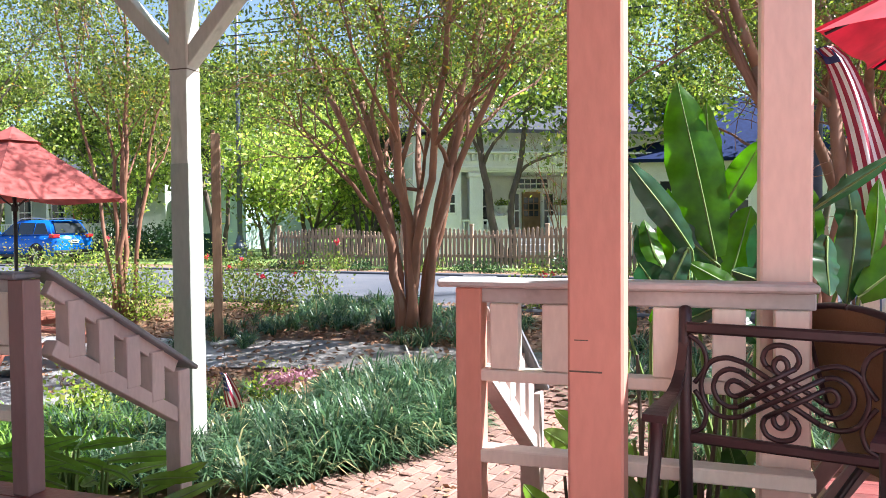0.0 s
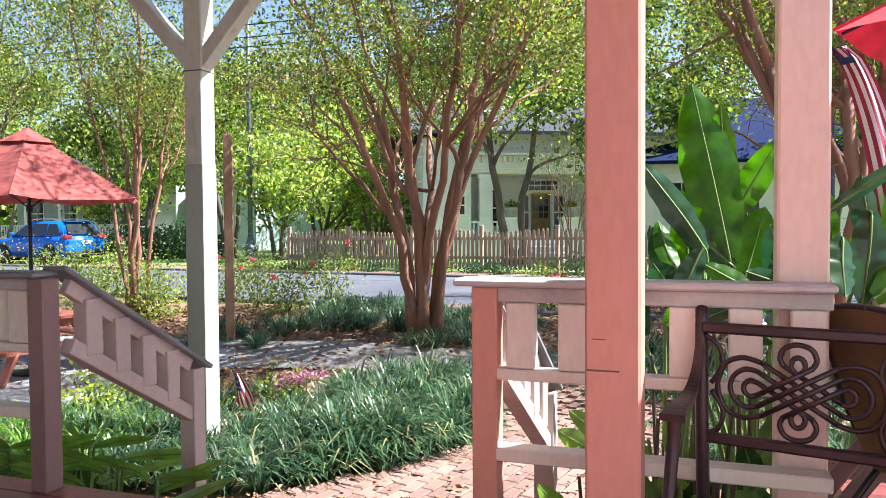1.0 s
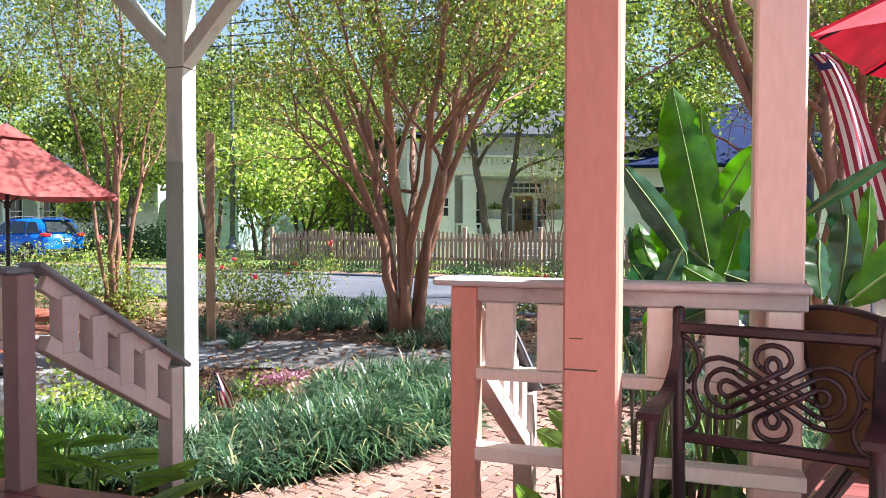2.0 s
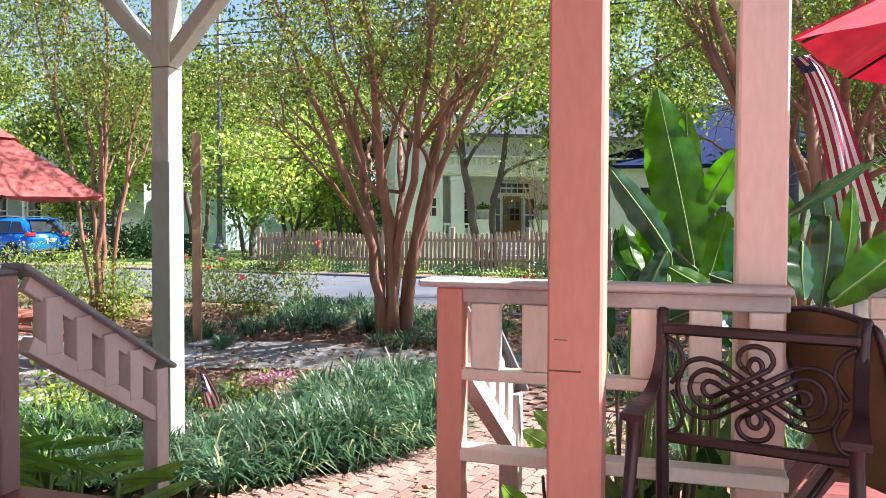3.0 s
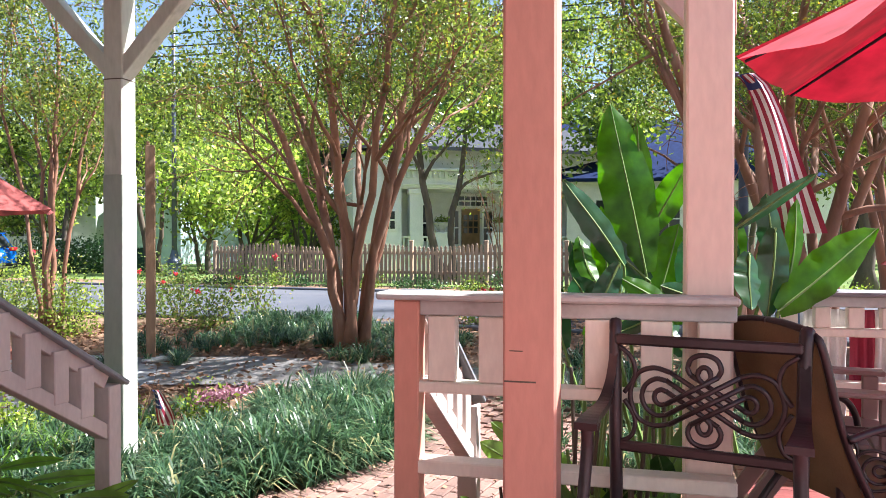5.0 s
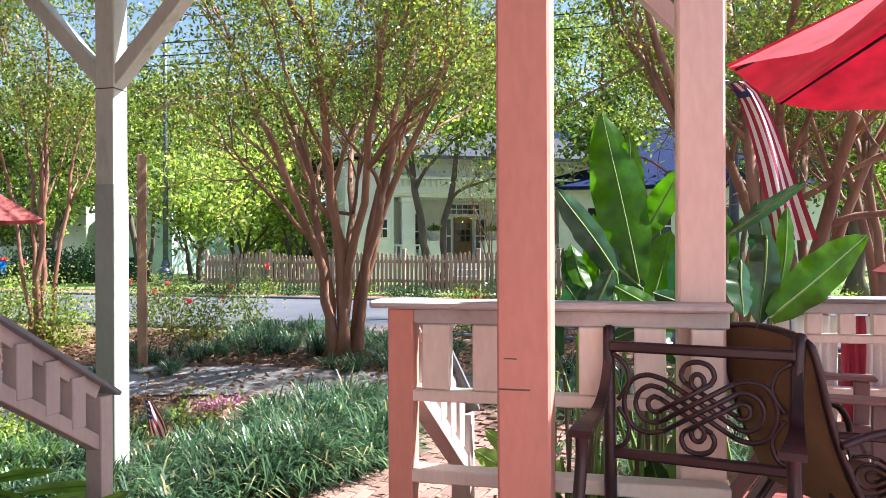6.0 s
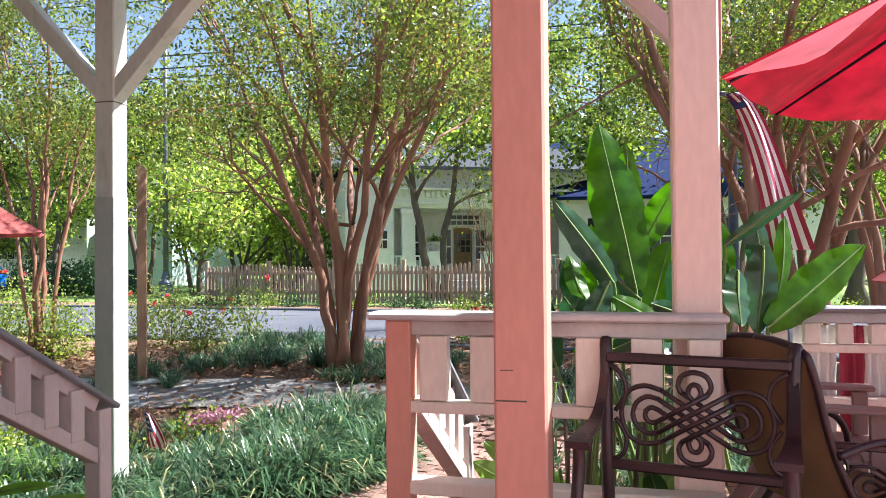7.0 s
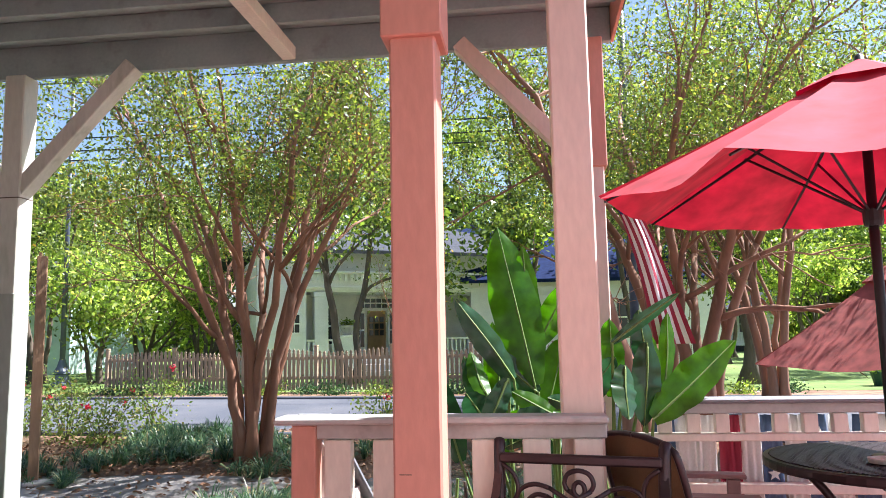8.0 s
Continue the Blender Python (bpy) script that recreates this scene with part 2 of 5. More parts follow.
def box(x0, x1, y0, y1, z0, z1, bevel=0.004, bm=None, m=None):
    bm = bm or bmesh.new()
    mm = Matrix.Translation(((x0 + x1) / 2, (y0 + y1) / 2, (z0 + z1) / 2)) @ Matrix.Diagonal((abs(x1 - x0), abs(y1 - y0), abs(z1 - z0), 1))
    r = bmesh.ops.create_cube(bm, size=1, matrix=(m @ mm) if m else mm)
    if bevel:
        es = list({e for v in r["verts"] for e in v.link_edges})
        bmesh.ops.bevel(bm, geom=es, offset=bevel, segments=1, affect="EDGES")
    return bm


def beam(a, b, w, h, bevel=0.004, bm=None, up=(0, 0, 1)):
    """A bar of section w x h from a to b."""
    a, b = Vector(a), Vector(b)
    d = (b - a).normalized()
    s = d.cross(Vector(up)).normalized()
    t = s.cross(d)
    m = Matrix((s, d, t)).transposed().to_4x4()
    m.translation = (a + b) / 2
    ln = (b - a).length
    return box(-w / 2, w / 2, -ln / 2, ln / 2, -h / 2, h / 2, bevel, bm, m)


def tubes(lines, sides=6):
    """Tapered round bars along lines of (point, radius): vertices and faces."""
    V, F = [], []
    for line in lines:
        base = len(V)
        ref = Vector((0.3, 0.5, 0.81))
        for i, (p, r) in enumerate(line):
            p = Vector(p)
            d = Vector(line[min(i + 1, len(line) - 1)][0]) - Vector(line[max(i - 1, 0)][0])
            d = d.normalized() if d.length else Vector((0, 0, 1))
            s = d.cross(ref)
            if s.length < 0.05:
                s = d.cross(Vector((1, 0, 0)))
            s.normalize()
            t = d.cross(s)
            for k in range(sides):
                a = 2 * math.pi * k / sides
                V.append(p + (s * math.cos(a) + t * math.sin(a)) * r)
        for i in range(len(line) - 1):
            for k in range(sides):
                a, b = base + i * sides + k, base + i * sides + (k + 1) % sides
                F.append((a, b, b + sides, a + sides))
        F.append(tuple(base + k for k in range(sides))[::-1])
        F.append(tuple(base + (len(line) - 1) * sides + k for k in range(sides)))
    return V, F


def lathe(profile, sides=20):
    """A turned body from (radius, height) pairs."""
    V, F = [], []
    for r, z in profile:
        for k in range(sides):
            a = 2 * math.pi * k / sides
            V.append((r * math.cos(a), r * math.sin(a), z))
    for i in range(len(profile) - 1):
        for k in range(sides):
            a, b = i * sides + k, i * sides + (k + 1) % sides
            F.append((a, b, b + sides, a + sides))
    F.append(tuple(range(sides))[::-1])
    F.append(tuple((len(profile) - 1) * sides + k for k in range(sides)))
    return V, F


def quads_mesh(name, verts, n_per, material, parent=None, label=""):
    """A mesh of many separate faces of n_per corners each, from an array of corners."""
    v = np.asarray(verts, dtype=np.float32).reshape(-1, 3)
    nf = len(v) // n_per
    me = bpy.data.meshes.new(name)
    me.vertices.add(len(v))
    me.vertices.foreach_set("co", v.ravel())
    me.loops.add(len(v))
    me.loops.foreach_set("vertex_index", np.arange(len(v), dtype=np.int32))
    me.polygons.add(nf)
    me.polygons.foreach_set("loop_start", np.arange(0, len(v), n_per, dtype=np.int32))
    me.update(calc_edges=True)
    me.materials.append(material)
    ob = new(name, me)
    ob.parent = parent
    return tagged(ob, label)


def leaf_quads(rng, centres, size, droop=0.0, width=0.5, flat=0.0):
    """A pointed leaf at each centre, turned at random."""
    n = len(centres)
    d = rng.normal(size=(n, 3))
    d[:, 2] -= droop
    if flat:
        d[:, 2] *= 1 - flat
    d /= np.linalg.norm(d, axis=1)[:, None] + 1e-9
    e = rng.normal(size=(n, 3))
    if flat:
        e[:, 2] *= 1 - flat
    s = np.cross(d, e)
    if flat:
        s = np.cross(np.cross(d, e), d)
    s /= np.linalg.norm(s, axis=1)[:, None] + 1e-9
    L = (size * rng.uniform(0.6, 1.35, n))[:, None]
    c = np.asarray(centres)
    return np.stack([c - d * L * 0.5, c + s * L * width * 0.5 - d * L * 0.05, c + d * L * 0.5, c - s * L * width * 0.5 - d * L * 0.05], 1)


# the porch's own directions: x along its front rail, y outwards to the street
PORCH = pose(-2.397, 3.50, 0, 0, 0, -18.63)
# the street's own directions: x along it, y across it
STREET = pose(-1.86, 3.37, 0, 0, 0, -24)
DECK_Z = 0.62
JOIST_Z = 4.03
JOISTS = [1.86 - 0.37 * k for k in range(16)]
GIRDER = 1.80
STREET_Z = 0.44


def P(u, v, z=0.0, turn=0.0):
    return PORCH @ pose(u, v, z, 0, 0, turn)


def S(u, v, z=0.0, turn=0.0):
    return STREET @ pose(u, v, z, 0, 0, turn)


def gz(x, y):
    """Height of the ground: level by the porch, rising gently to the street."""
    v = (x + 1.86) * 0.407 + (y - 3.37) * 0.914
    f = min(1.0, max(0.0, (v - 3.4) / 5.2))
    return STREET_Z * f * f * (3 - 2 * f)


def W(x, y, z=0.0, turn=0.0):
    return pose(x, y, z, 0, 0, turn)


def G(x, y, z=0.0, turn=0.0):
    """A place on the ground."""
    return pose(x, y, gz(x, y) + z, 0, 0, turn)


# ---- the ground ----
def sheet(name, pts, z, material, label, m=None):
    """A piece of ground, cut across the slope and laid on it."""
    bm = bmesh.new()
    m = m or Matrix()
    bm.faces.new([bm.verts.new((m @ Vector((x, y, 0))).to_tuple()) for x, y in pts])
    for k in range(27):
        o = STREET @ Vector((0, 3.4 + 0.2 * k, 0))
        bmesh.ops.bisect_plane(bm, geom=bm.verts[:] + bm.edges[:] + bm.faces[:], plane_co=o, plane_no=STREET.to_3x3() @ Vector((0, 1, 0)))
    for v in bm.verts:
        v.co.z = gz(v.co.x, v.co.y) + z
    bmesh.ops.triangulate(bm, faces=bm.faces[:])
    ob = part(name, bm, material)
    return tagged(ob, label, name, kind="structure")


sheet("ground", [(-400, -400), (400, -400), (400, 400), (-400, 400)], 0.0, MULCH, "brown mulched garden soil with dry leaf litter")
sheet("road", [(-200, 8.6), (200, 8.6), (200, 15.7), (-200, 15.7)], 0.008, ASPHALT, "grey asphalt street dappled with tree shade", STREET)
sheet("lawn", [(-200, 18.2), (200, 18.2), (200, 190), (-200, 190)], 0.012, LAWN, "patchy green lawn beyond the street", STREET)
sheet("verge", [(9.5, 7.3), (60, 7.3), (60, 8.5), (9.5, 8.5)], 0.012, LAWN, "grass verge beside the street", STREET)
sheet("verge", [(8.0, 2.4), (60, 2.4), (60, 5.6), (8.0, 5.6)], 0.012, LAWN, "sunny lawn beside the pavement", STREET)
sheet("pavement", [(7.0, 5.7), (60, 5.7), (60, 7.2), (7.0, 7.2)], 0.016, CONCRETE, "pale concrete pavement along the street", STREET)
PATIO = [(-12, 5.2), (-3.9, 6.3), (-3.65, 7.4), (-3.4, 8.4), (-2.7, 9.0), (-3.0, 10.3), (-5.0, 11.0), (-12, 12.4)]
WALK = [(-2.69, 9.0), (-1.9, 8.85), (-0.9, 8.5), (0.6, 7.9), (2.6, 7.2), (3.0, 8.2), (0.5, 9.1), (-1.2, 9.85), (-1.8, 10.1), (-2.99, 10.3)]
sheet("walk", WALK, 0.02, WALKMAT, "leaf-strewn paved garden walk")
sheet("patio", PATIO, 0.02, CONCRETE, "grey concrete patio and walk strewn with leaves")
for v0, nm in ((8.42, "kerb"), (15.7, "kerb")):
    k = part(nm, box(-60, 60, v0, v0 + 0.18, STREET_Z - 0.1, STREET_Z + 0.07, 0.02), ASPHALT)
    k.matrix_world = STREET
    tagged(k, "low concrete kerb beside the street", "kerb", kind="structure")

# ---- the porch: deck, back wall, roof ----
deck = thing("deck", P(0, 0, 0), "red-brown painted wooden porch deck", "deck", kind="structure")
part("deck_frame", box(-7, 9.0, -4.6, 0.06, 0.32, 0.58, 0.0), DECK, deck)
part("deck_frame", box(3.98, 9.0, 0.062, 1.72, 0.32, 0.58, 0.0), DECK, deck)
# plain black boxes filling the space below the deck frame
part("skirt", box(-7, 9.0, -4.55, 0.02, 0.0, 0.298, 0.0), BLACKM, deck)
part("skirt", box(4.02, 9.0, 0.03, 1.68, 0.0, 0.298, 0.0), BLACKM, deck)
b0 = None
y = -4.6
while y < 1.68:
    x0 = -7 if y < 0.0 else 3.94
    if b0 is None:
        b0 = part("deck_board", box(0, 16, 0, 0.136, 0.582, 0.62, 0.003), DECK, deck)
        b0.matrix_local = pose(-7, y, 0)
        b1 = part("deck_board", box(0, 5.06, 0, 0.136, 0.582, 0.62, 0.003), DECK, deck)
        b1.matrix_local = pose(3.94, 1.586, 0)
    elif y + 0.14 < 0.12 and y < 0.0:
        again(b0, pose(-7, y, 0))
    elif y < 1.55:
        again(b1, pose(3.94, y, 0))
    y += 0.142

wall = part("wall_house", box(-7, 9, -4.85, -4.65, 0, 4.4, 0), SIDING)
wall.matrix_world = PORCH
tagged(wall, "white sided house wall behind the porch", "wall", kind="structure")
ceil = part("ceiling", box(-7, 4.12, -4.6, 2.32, 4.17, 4.23, 0), GREENGREY)
ceil.matrix_world = PORCH
tagged(ceil, "grey-green painted board porch ceiling", "ceiling", kind="structure")
roof = part("porch_roof", box(-7.3, 4.22, -4.9, 2.50, 4.24, 4.37, 0.01), ROOFGREY)
roof.matrix_world = PORCH
tagged(roof, "flat porch roof with a thin edge", "roof", kind="structure")

frame_t = thing("roof_frame", P(0, 0, 0), "grey-green painted joists and beams under the porch roof", "beams", kind="structure")
for v in JOISTS:
    part("joist", box(-7, 4.09, v - 0.024, v + 0.024, JOIST_Z, 4.168, 0.004), GREENGREY, frame_t)
part("outer_beam", box(-7, 4.09, 2.25, 2.30, 3.922, 4.168, 0.004), GREENGREY, frame_t)
part("girder", box(GIRDER - 0.05, GIRDER + 0.05, -4.5, 2.248, 3.93, JOIST_Z - 0.002, 0.006), CREAM, frame_t, "paler girder under the joists")
part("girder", box(-7, 4.09, -0.37, -0.20, 3.88, JOIST_Z - 0.004, 0.006), CREAM, frame_t)
part("fascia", box(4.092, 4.115, -4.5, 2.31, 3.93, 4.168, 0.003), SALMON, frame_t)


def porch_post(u, v, z0, z1, w, paint, block=None, braces=(), label="", lower=None, sleeve=0):
    t = thing("porch_post", P(u, v, z0), label, "post", "porch posts")
    part("shaft", box(-w / 2, w / 2, -w / 2, w / 2, 0, z1 - z0, 0.008), paint, t)
    if block:
        w2 = w / 2 + 0.026
        part("capital", box(-w2, w2, -w2, w2, block - z0, z1 - z0 - 0.004, 0.006), paint, t)
    if lower:
        w3 = w / 2 + 0.003
        part("base_trim", box(-w3 - 0.015, w3 + 0.015, -w3 - 0.015, w3 + 0.015, 0.0, 0.04, 0.006), paint, t)
    if sleeve:
        w3 = w / 2 + 0.004
        part("sleeve", box(-w3, w3, -w3, w3, 0.0, sleeve - z0, 0.006), GREENWASH, t, "greyer lower coat of paint")
    for s, zj, reach in braces:
        a = Vector((s * 0.035, 0, zj - z0))
        b = Vector((s * reach, 0, z1 - z0 + 0.04))
        part("brace", beam(a, b, 0.11, w * 0.8, 0.006, up=(0, 1, 0)), paint, t)
    return t


mid_post = porch_post(3.116, -0.286, DECK_Z, 3.88, 0.161, SALMON, 2.928, (), "salmon-pink painted square porch post with a thicker top block", True)
part("crack", box(-0.075, 0.02, -0.0819, -0.0800, 0.752, 0.757, 0), BARK_DARK, mid_post, "dark crack in the paint")
part("seam", box(-0.06, -0.02, -0.0819, -0.0800, 0.845, 0.848, 0), BARK_DARK, mid_post)
porch_post(3.674, 0.208, DECK_Z, JOIST_Z, 0.158, PINK, None, (), "pale pink painted square post behind the porch rail", True)
white_post = porch_post(-0.29, 2.25, 0.0, 3.922, 0.16, WHITEP, None, ((-1, 3.045, 0.90), (1, 3.045, 0.90)), "weathered white square post with two angled roof braces", None, 2.288)
part("joint_seam", box(-0.0815, 0.0815, -0.0815, 0.0815, 2.985, 2.993, 0), BARK_DARK, white_post, "dark seam under the braces")
corner = porch_post(3.92, 2.25, 0.0, 3.922, 0.158, PINK, None, ((-1, 3.03, 0.88),), "pink square corner post with salmon top and angled brace")
part("capital", box(-0.10, 0.10, -0.10, 0.10, 3.02, 3.918, 0.006), SALMON, corner, "salmon-pink upper casing")
porch_post(-4.6, 2.25, 0.0, 3.922, 0.16, WHITEP, None, (), "weathered white square post under the roof edge")


# ---- rails ----
def rail(name, m, length, posts, label, top=0.95, mid=0.64, low=0.35, gap=0.17, board=0.115, start=0.14, cap_paint=None, post_paint=None):
    t = thing(name, m, label, "railing", "porch railings")
    part("cap", box(-0.07, length + 0.005, -0.075, 0.075, top - 0.028, top, 0.008), cap_paint or GREY, t)
    part("top_rail", box(0.0, length, -0.022, 0.022, top - 0.086, top - 0.030, 0.005), GREY, t)
    part("middle_rail", box(0.0, length, -0.04, 0.04, mid - 0.045, mid - 0.004, 0.005), CREAM, t)
    part("bottom_rail", box(0.0, length, -0.045, 0.045, low - 0.05, low, 0.005), CREAM, t)
    b = None
    x = start
    while x < length - board:
        if b is None:
            b = part("baluster", box(0, board, -0.03, 0.03, mid - 0.002, top - 0.087, 0.004), CREAM, t)
            b.matrix_local = pose(x, 0, 0)
        else:
            again(b, pose(x, 0, 0))
        x += gap
    for px in posts:
        part("post", box(px - 0.047, px + 0.047, -0.047, 0.047, 0, top - 0.03, 0.005), post_paint or SALMON, t)
    return t


front = rail("porch_rail", P(2.574, 0.07, DECK_Z), 1.18, (0.04,), "pink and grey porch rail with wide flat balusters", top=0.99, mid=0.668, low=0.377, start=0.118, gap=0.188, board=0.103)
# mauve posts hold the shade on cream ones; the cap's grey is lowered too
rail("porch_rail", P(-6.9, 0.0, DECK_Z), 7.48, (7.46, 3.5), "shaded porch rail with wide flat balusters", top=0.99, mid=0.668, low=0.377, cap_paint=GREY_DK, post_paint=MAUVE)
rail("porch_rail", P(4.03, 1.60, DECK_Z), 4.9, (2.4, 4.8), "grey-pink porch rail hung with star-spangled bunting", top=0.925, mid=0.735, low=0.46, gap=0.155, board=0.075, cap_paint=GREY_DK)


def stair_rail(m, label):
    t = thing("stair_rail", m, label, "railing", "stair rails")
    drop, run = 0.545, 0.90
    k = math.atan2(drop, run)
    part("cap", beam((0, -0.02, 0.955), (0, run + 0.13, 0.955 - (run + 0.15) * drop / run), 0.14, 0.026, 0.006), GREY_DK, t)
    part("top_rail", beam((0, 0.04, 0.875), (0, run, 0.895 - drop), 0.045, 0.085, 0.004), STAIR_SHADED, t)
    part("bottom_rail", beam((0, 0.04, 0.59), (0, run, 0.61 - drop), 0.075, 0.075, 0.004), STAIR_SHADED, t)
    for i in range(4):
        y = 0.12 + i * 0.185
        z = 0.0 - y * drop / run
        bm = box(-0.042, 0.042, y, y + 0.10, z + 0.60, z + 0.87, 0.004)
        part("baluster", bm, STAIR_SHADED, t)
    part("post", box(-0.05, 0.05, run - 0.02, run + 0.08, -DECK_Z - 0.05, 0.90 - drop - 0.03, 0.005), STAIR_SHADED, t)
    return t


stair_rail(P(0.585, 0.06, DECK_Z + 0.05), "cream stair rail sloping down with a grey cap")
stair_rail(P(2.62, 0.17, DECK_Z + 0.03), "cream stair rail sloping down beside the planting")

stairs = thing("stairs", P(0, 0, 0), "red-painted wooden steps from the deck", "stairs", kind="structure")
for i in range(3):
    z = 0.45 - 0.15 * i
    part("tread", box(0.68, 2.5, 0.07 + 0.28 * i, 0.37 + 0.28 * i, z - 0.04, z, 0.008), DECK, stairs)
    part("riser", box(0.69, 2.49, 0.085 + 0.28 * i, 0.105 + 0.28 * i, z - 0.19 if i < 2 else 0.0, z - 0.042, 0.0), DECK, stairs)


# ---- trees ----
def limb(rng, p, d, r0, r1, length, n, wander, lift=0.0):
    """One limb as a line of (point, radius)."""
    pts = [(Vector(p), r0)]
    d = Vector(d).normalized()
    for i in range(1, n + 1):
        d = (d + Vector(rng.normal(size=3)) * wander + Vector((0, 0, lift))).normalized()
        p = pts[-1][0] + d * (length / n)
        pts.append((p, r0 + (r1 - r0) * i / n))
    return pts, d


def tree(name, m, seed, stems, height, spread, leaf_n, leaf_size, leafmat, barkmat, r0=0.09, bare=0.4, twigs=5, label="", group="", base=0.2, cloud=0.45, levels=3, droop=0.3, lean=(0, 0), sides=6, lvl_len=0.5, near=False, clump=0, low=0.0):
    """A tree of one or several stems that fork into limbs and twigs, with leaves round the twigs."""
    rng = np.random.default_rng(seed)
    t = thing(name, m, label, "tree", group)
    lines, twig_lines, tips = [], [], []

    def fork(p, d, r, length, level):
        pts, d2 = limb(rng, p, d, r, r * 0.5, length, 5, 0.10 + 0.05 * (levels - level), 0.02)
        (lines if level >= levels - 1 else twig_lines).append(pts)
        if level == 0:
            tips.extend(q for q, _ in pts[1:])
            return
        if level <= 1:
            tips.extend(q for q, _ in pts[3:])
        k = twigs if level == 1 else 3
        for j in range(k):
            i = int(rng.integers(2, 6)) if j else 5
            q, rr = pts[min(i, 5)]
            if j == 0:
                fork(q, d2, rr, length * 0.7, level - 1)
                continue
            nd = (Vector(d2) + Vector(rng.normal(size=3)) * 0.55 + Vector((0, 0, 0.12))).normalized()
            fork(q, nd, rr * rng.uniform(0.5, 0.8), length * rng.uniform(lvl_len, lvl_len + 0.25), level - 1)

    for s in range(stems):
        a = 2 * math.pi * (s + rng.uniform(-0.3, 0.3)) / stems
        out = spread * rng.uniform(0.35, 1.0)
        p0 = Vector((math.cos(a) * base * 0.6, math.sin(a) * base * 0.6, -0.05))
        d = Vector((math.cos(a) * out + lean[0], math.sin(a) * out + lean[1], 1.0))
        L = height * bare * rng.uniform(0.9, 1.15)
        rs = r0 * rng.uniform(0.75, 1.15)
        pts, p = [(p0, rs * 2.1)], p0.copy()
        for i in range(1, 9):
            f = i / 8
            d2 = (Vector((d.x * (0.12 + 1.5 * f), d.y * (0.12 + 1.5 * f), 1)) + Vector(rng.normal(size=3)) * 0.09).normalized()
            p = p + d2 * (L / 8)
            pts.append((p, rs * (1.1 - 0.5 * f)))
        lines.append(pts)
        for j in range(3):
            i = int(rng.integers(4, 8)) if j else 8
            q, rr = pts[i]
            nd = (d2 + Vector(rng.normal(size=3)) * 0.05).normalized() if j == 0 else (d2 + Vector(rng.normal(size=3)) * 0.42).normalized()
            fork(q, nd, rr if j == 0 else rr * 0.6, height * (1 - bare) * 0.5 * rng.uniform(0.8, 1.15), levels - 1)
    if near:
        for ln in lines:
            part("stem" if ln[0][0].z < 0.2 else "limb", tubes([ln], 9), barkmat, t, smooth=True)
    else:
        part("trunk", tubes(lines, sides), barkmat, t, smooth=True)
    if twig_lines:
        tagged(part("branchwork", tubes(twig_lines, 4), barkmat, t), kind="stuff")
    c = np.array([tuple(q) for q in tips])
    if clump:
        c = c[rng.integers(0, len(c), clump)]
    idx = rng.integers(0, len(c), leaf_n)
    cen = c[idx] + rng.normal(size=(leaf_n, 3)) * cloud * np.array([1, 1, 0.7])
    if low:
        cen[:, 2] = np.where(cen[:, 2] < low, low + rng.exponential(0.5, leaf_n), cen[:, 2])
    tagged(quads_mesh("crown", leaf_quads(rng, cen, leaf_size, droop), 4, leafmat, t), kind="stuff")
    return t


# ---- planting ----
def inside(poly, x, y):
    c = False
    for (x1, y1), (x2, y2) in zip(poly, poly[1:] + poly[:1]):
        if (y1 > y) != (y2 > y) and x < (x2 - x1) * (y - y1) / (y2 - y1) + x1:
            c = not c
    return c


def tufts(name, poly, n, blades, height, seed, material, label, hole=None, width=0.013):
    """Clumps of arching grass blades, each blade a bent strip."""
    rng = np.random.default_rng(seed)
    xs, ys = [p[0] for p in poly], [p[1] for p in poly]
    V, F = [], []
    k = 0
    while k < n:
        x, y = rng.uniform(min(xs), max(xs)), rng.uniform(min(ys), max(ys))
        if not inside(poly, x, y) or (hole and math.hypot(x - hole[0], y - hole[1]) < hole[2] and rng.uniform() < 0.85):
            continue
        k += 1
        size = rng.uniform(0.7, 1.25)
        for b in range(blades):
            a = rng.uniform(0, 6.283)
            out = rng.uniform(0.25, 1.1)
            h = height * size * rng.uniform(0.6, 1.15)
            dx, dy = math.cos(a), math.sin(a)
            px, py = x + dx * rng.uniform(0, 0.05), y + dy * rng.uniform(0, 0.05)
            w = width * rng.uniform(0.7, 1.3) * 0.5
            base = len(V)
            for j, f in enumerate((0.0, 0.4, 0.75)):
                r = out * h * f * f * 1.2
                z = h * (f * 1.15 - 0.55 * out * f * f)
                V.append((px + dx * r - dy * w, py + dy * r + dx * w, z))
                V.append((px + dx * r + dy * w, py + dy * r - dx * w, z))
            r = out * h * 1.2
            V.append((px + dx * r, py + dy * r, h * (1.12 - 0.75 * out)))
            F += [(base, base + 1, base + 3, base + 2), (base + 2, base + 3, base + 5, base + 4), (base + 4, base + 5, base + 6)]
    V = [(x, y, z + gz(x, y)) for x, y, z in V]
    ob = part(name, (V, F), material)
    return tagged(ob, label, "grass", kind="stuff")


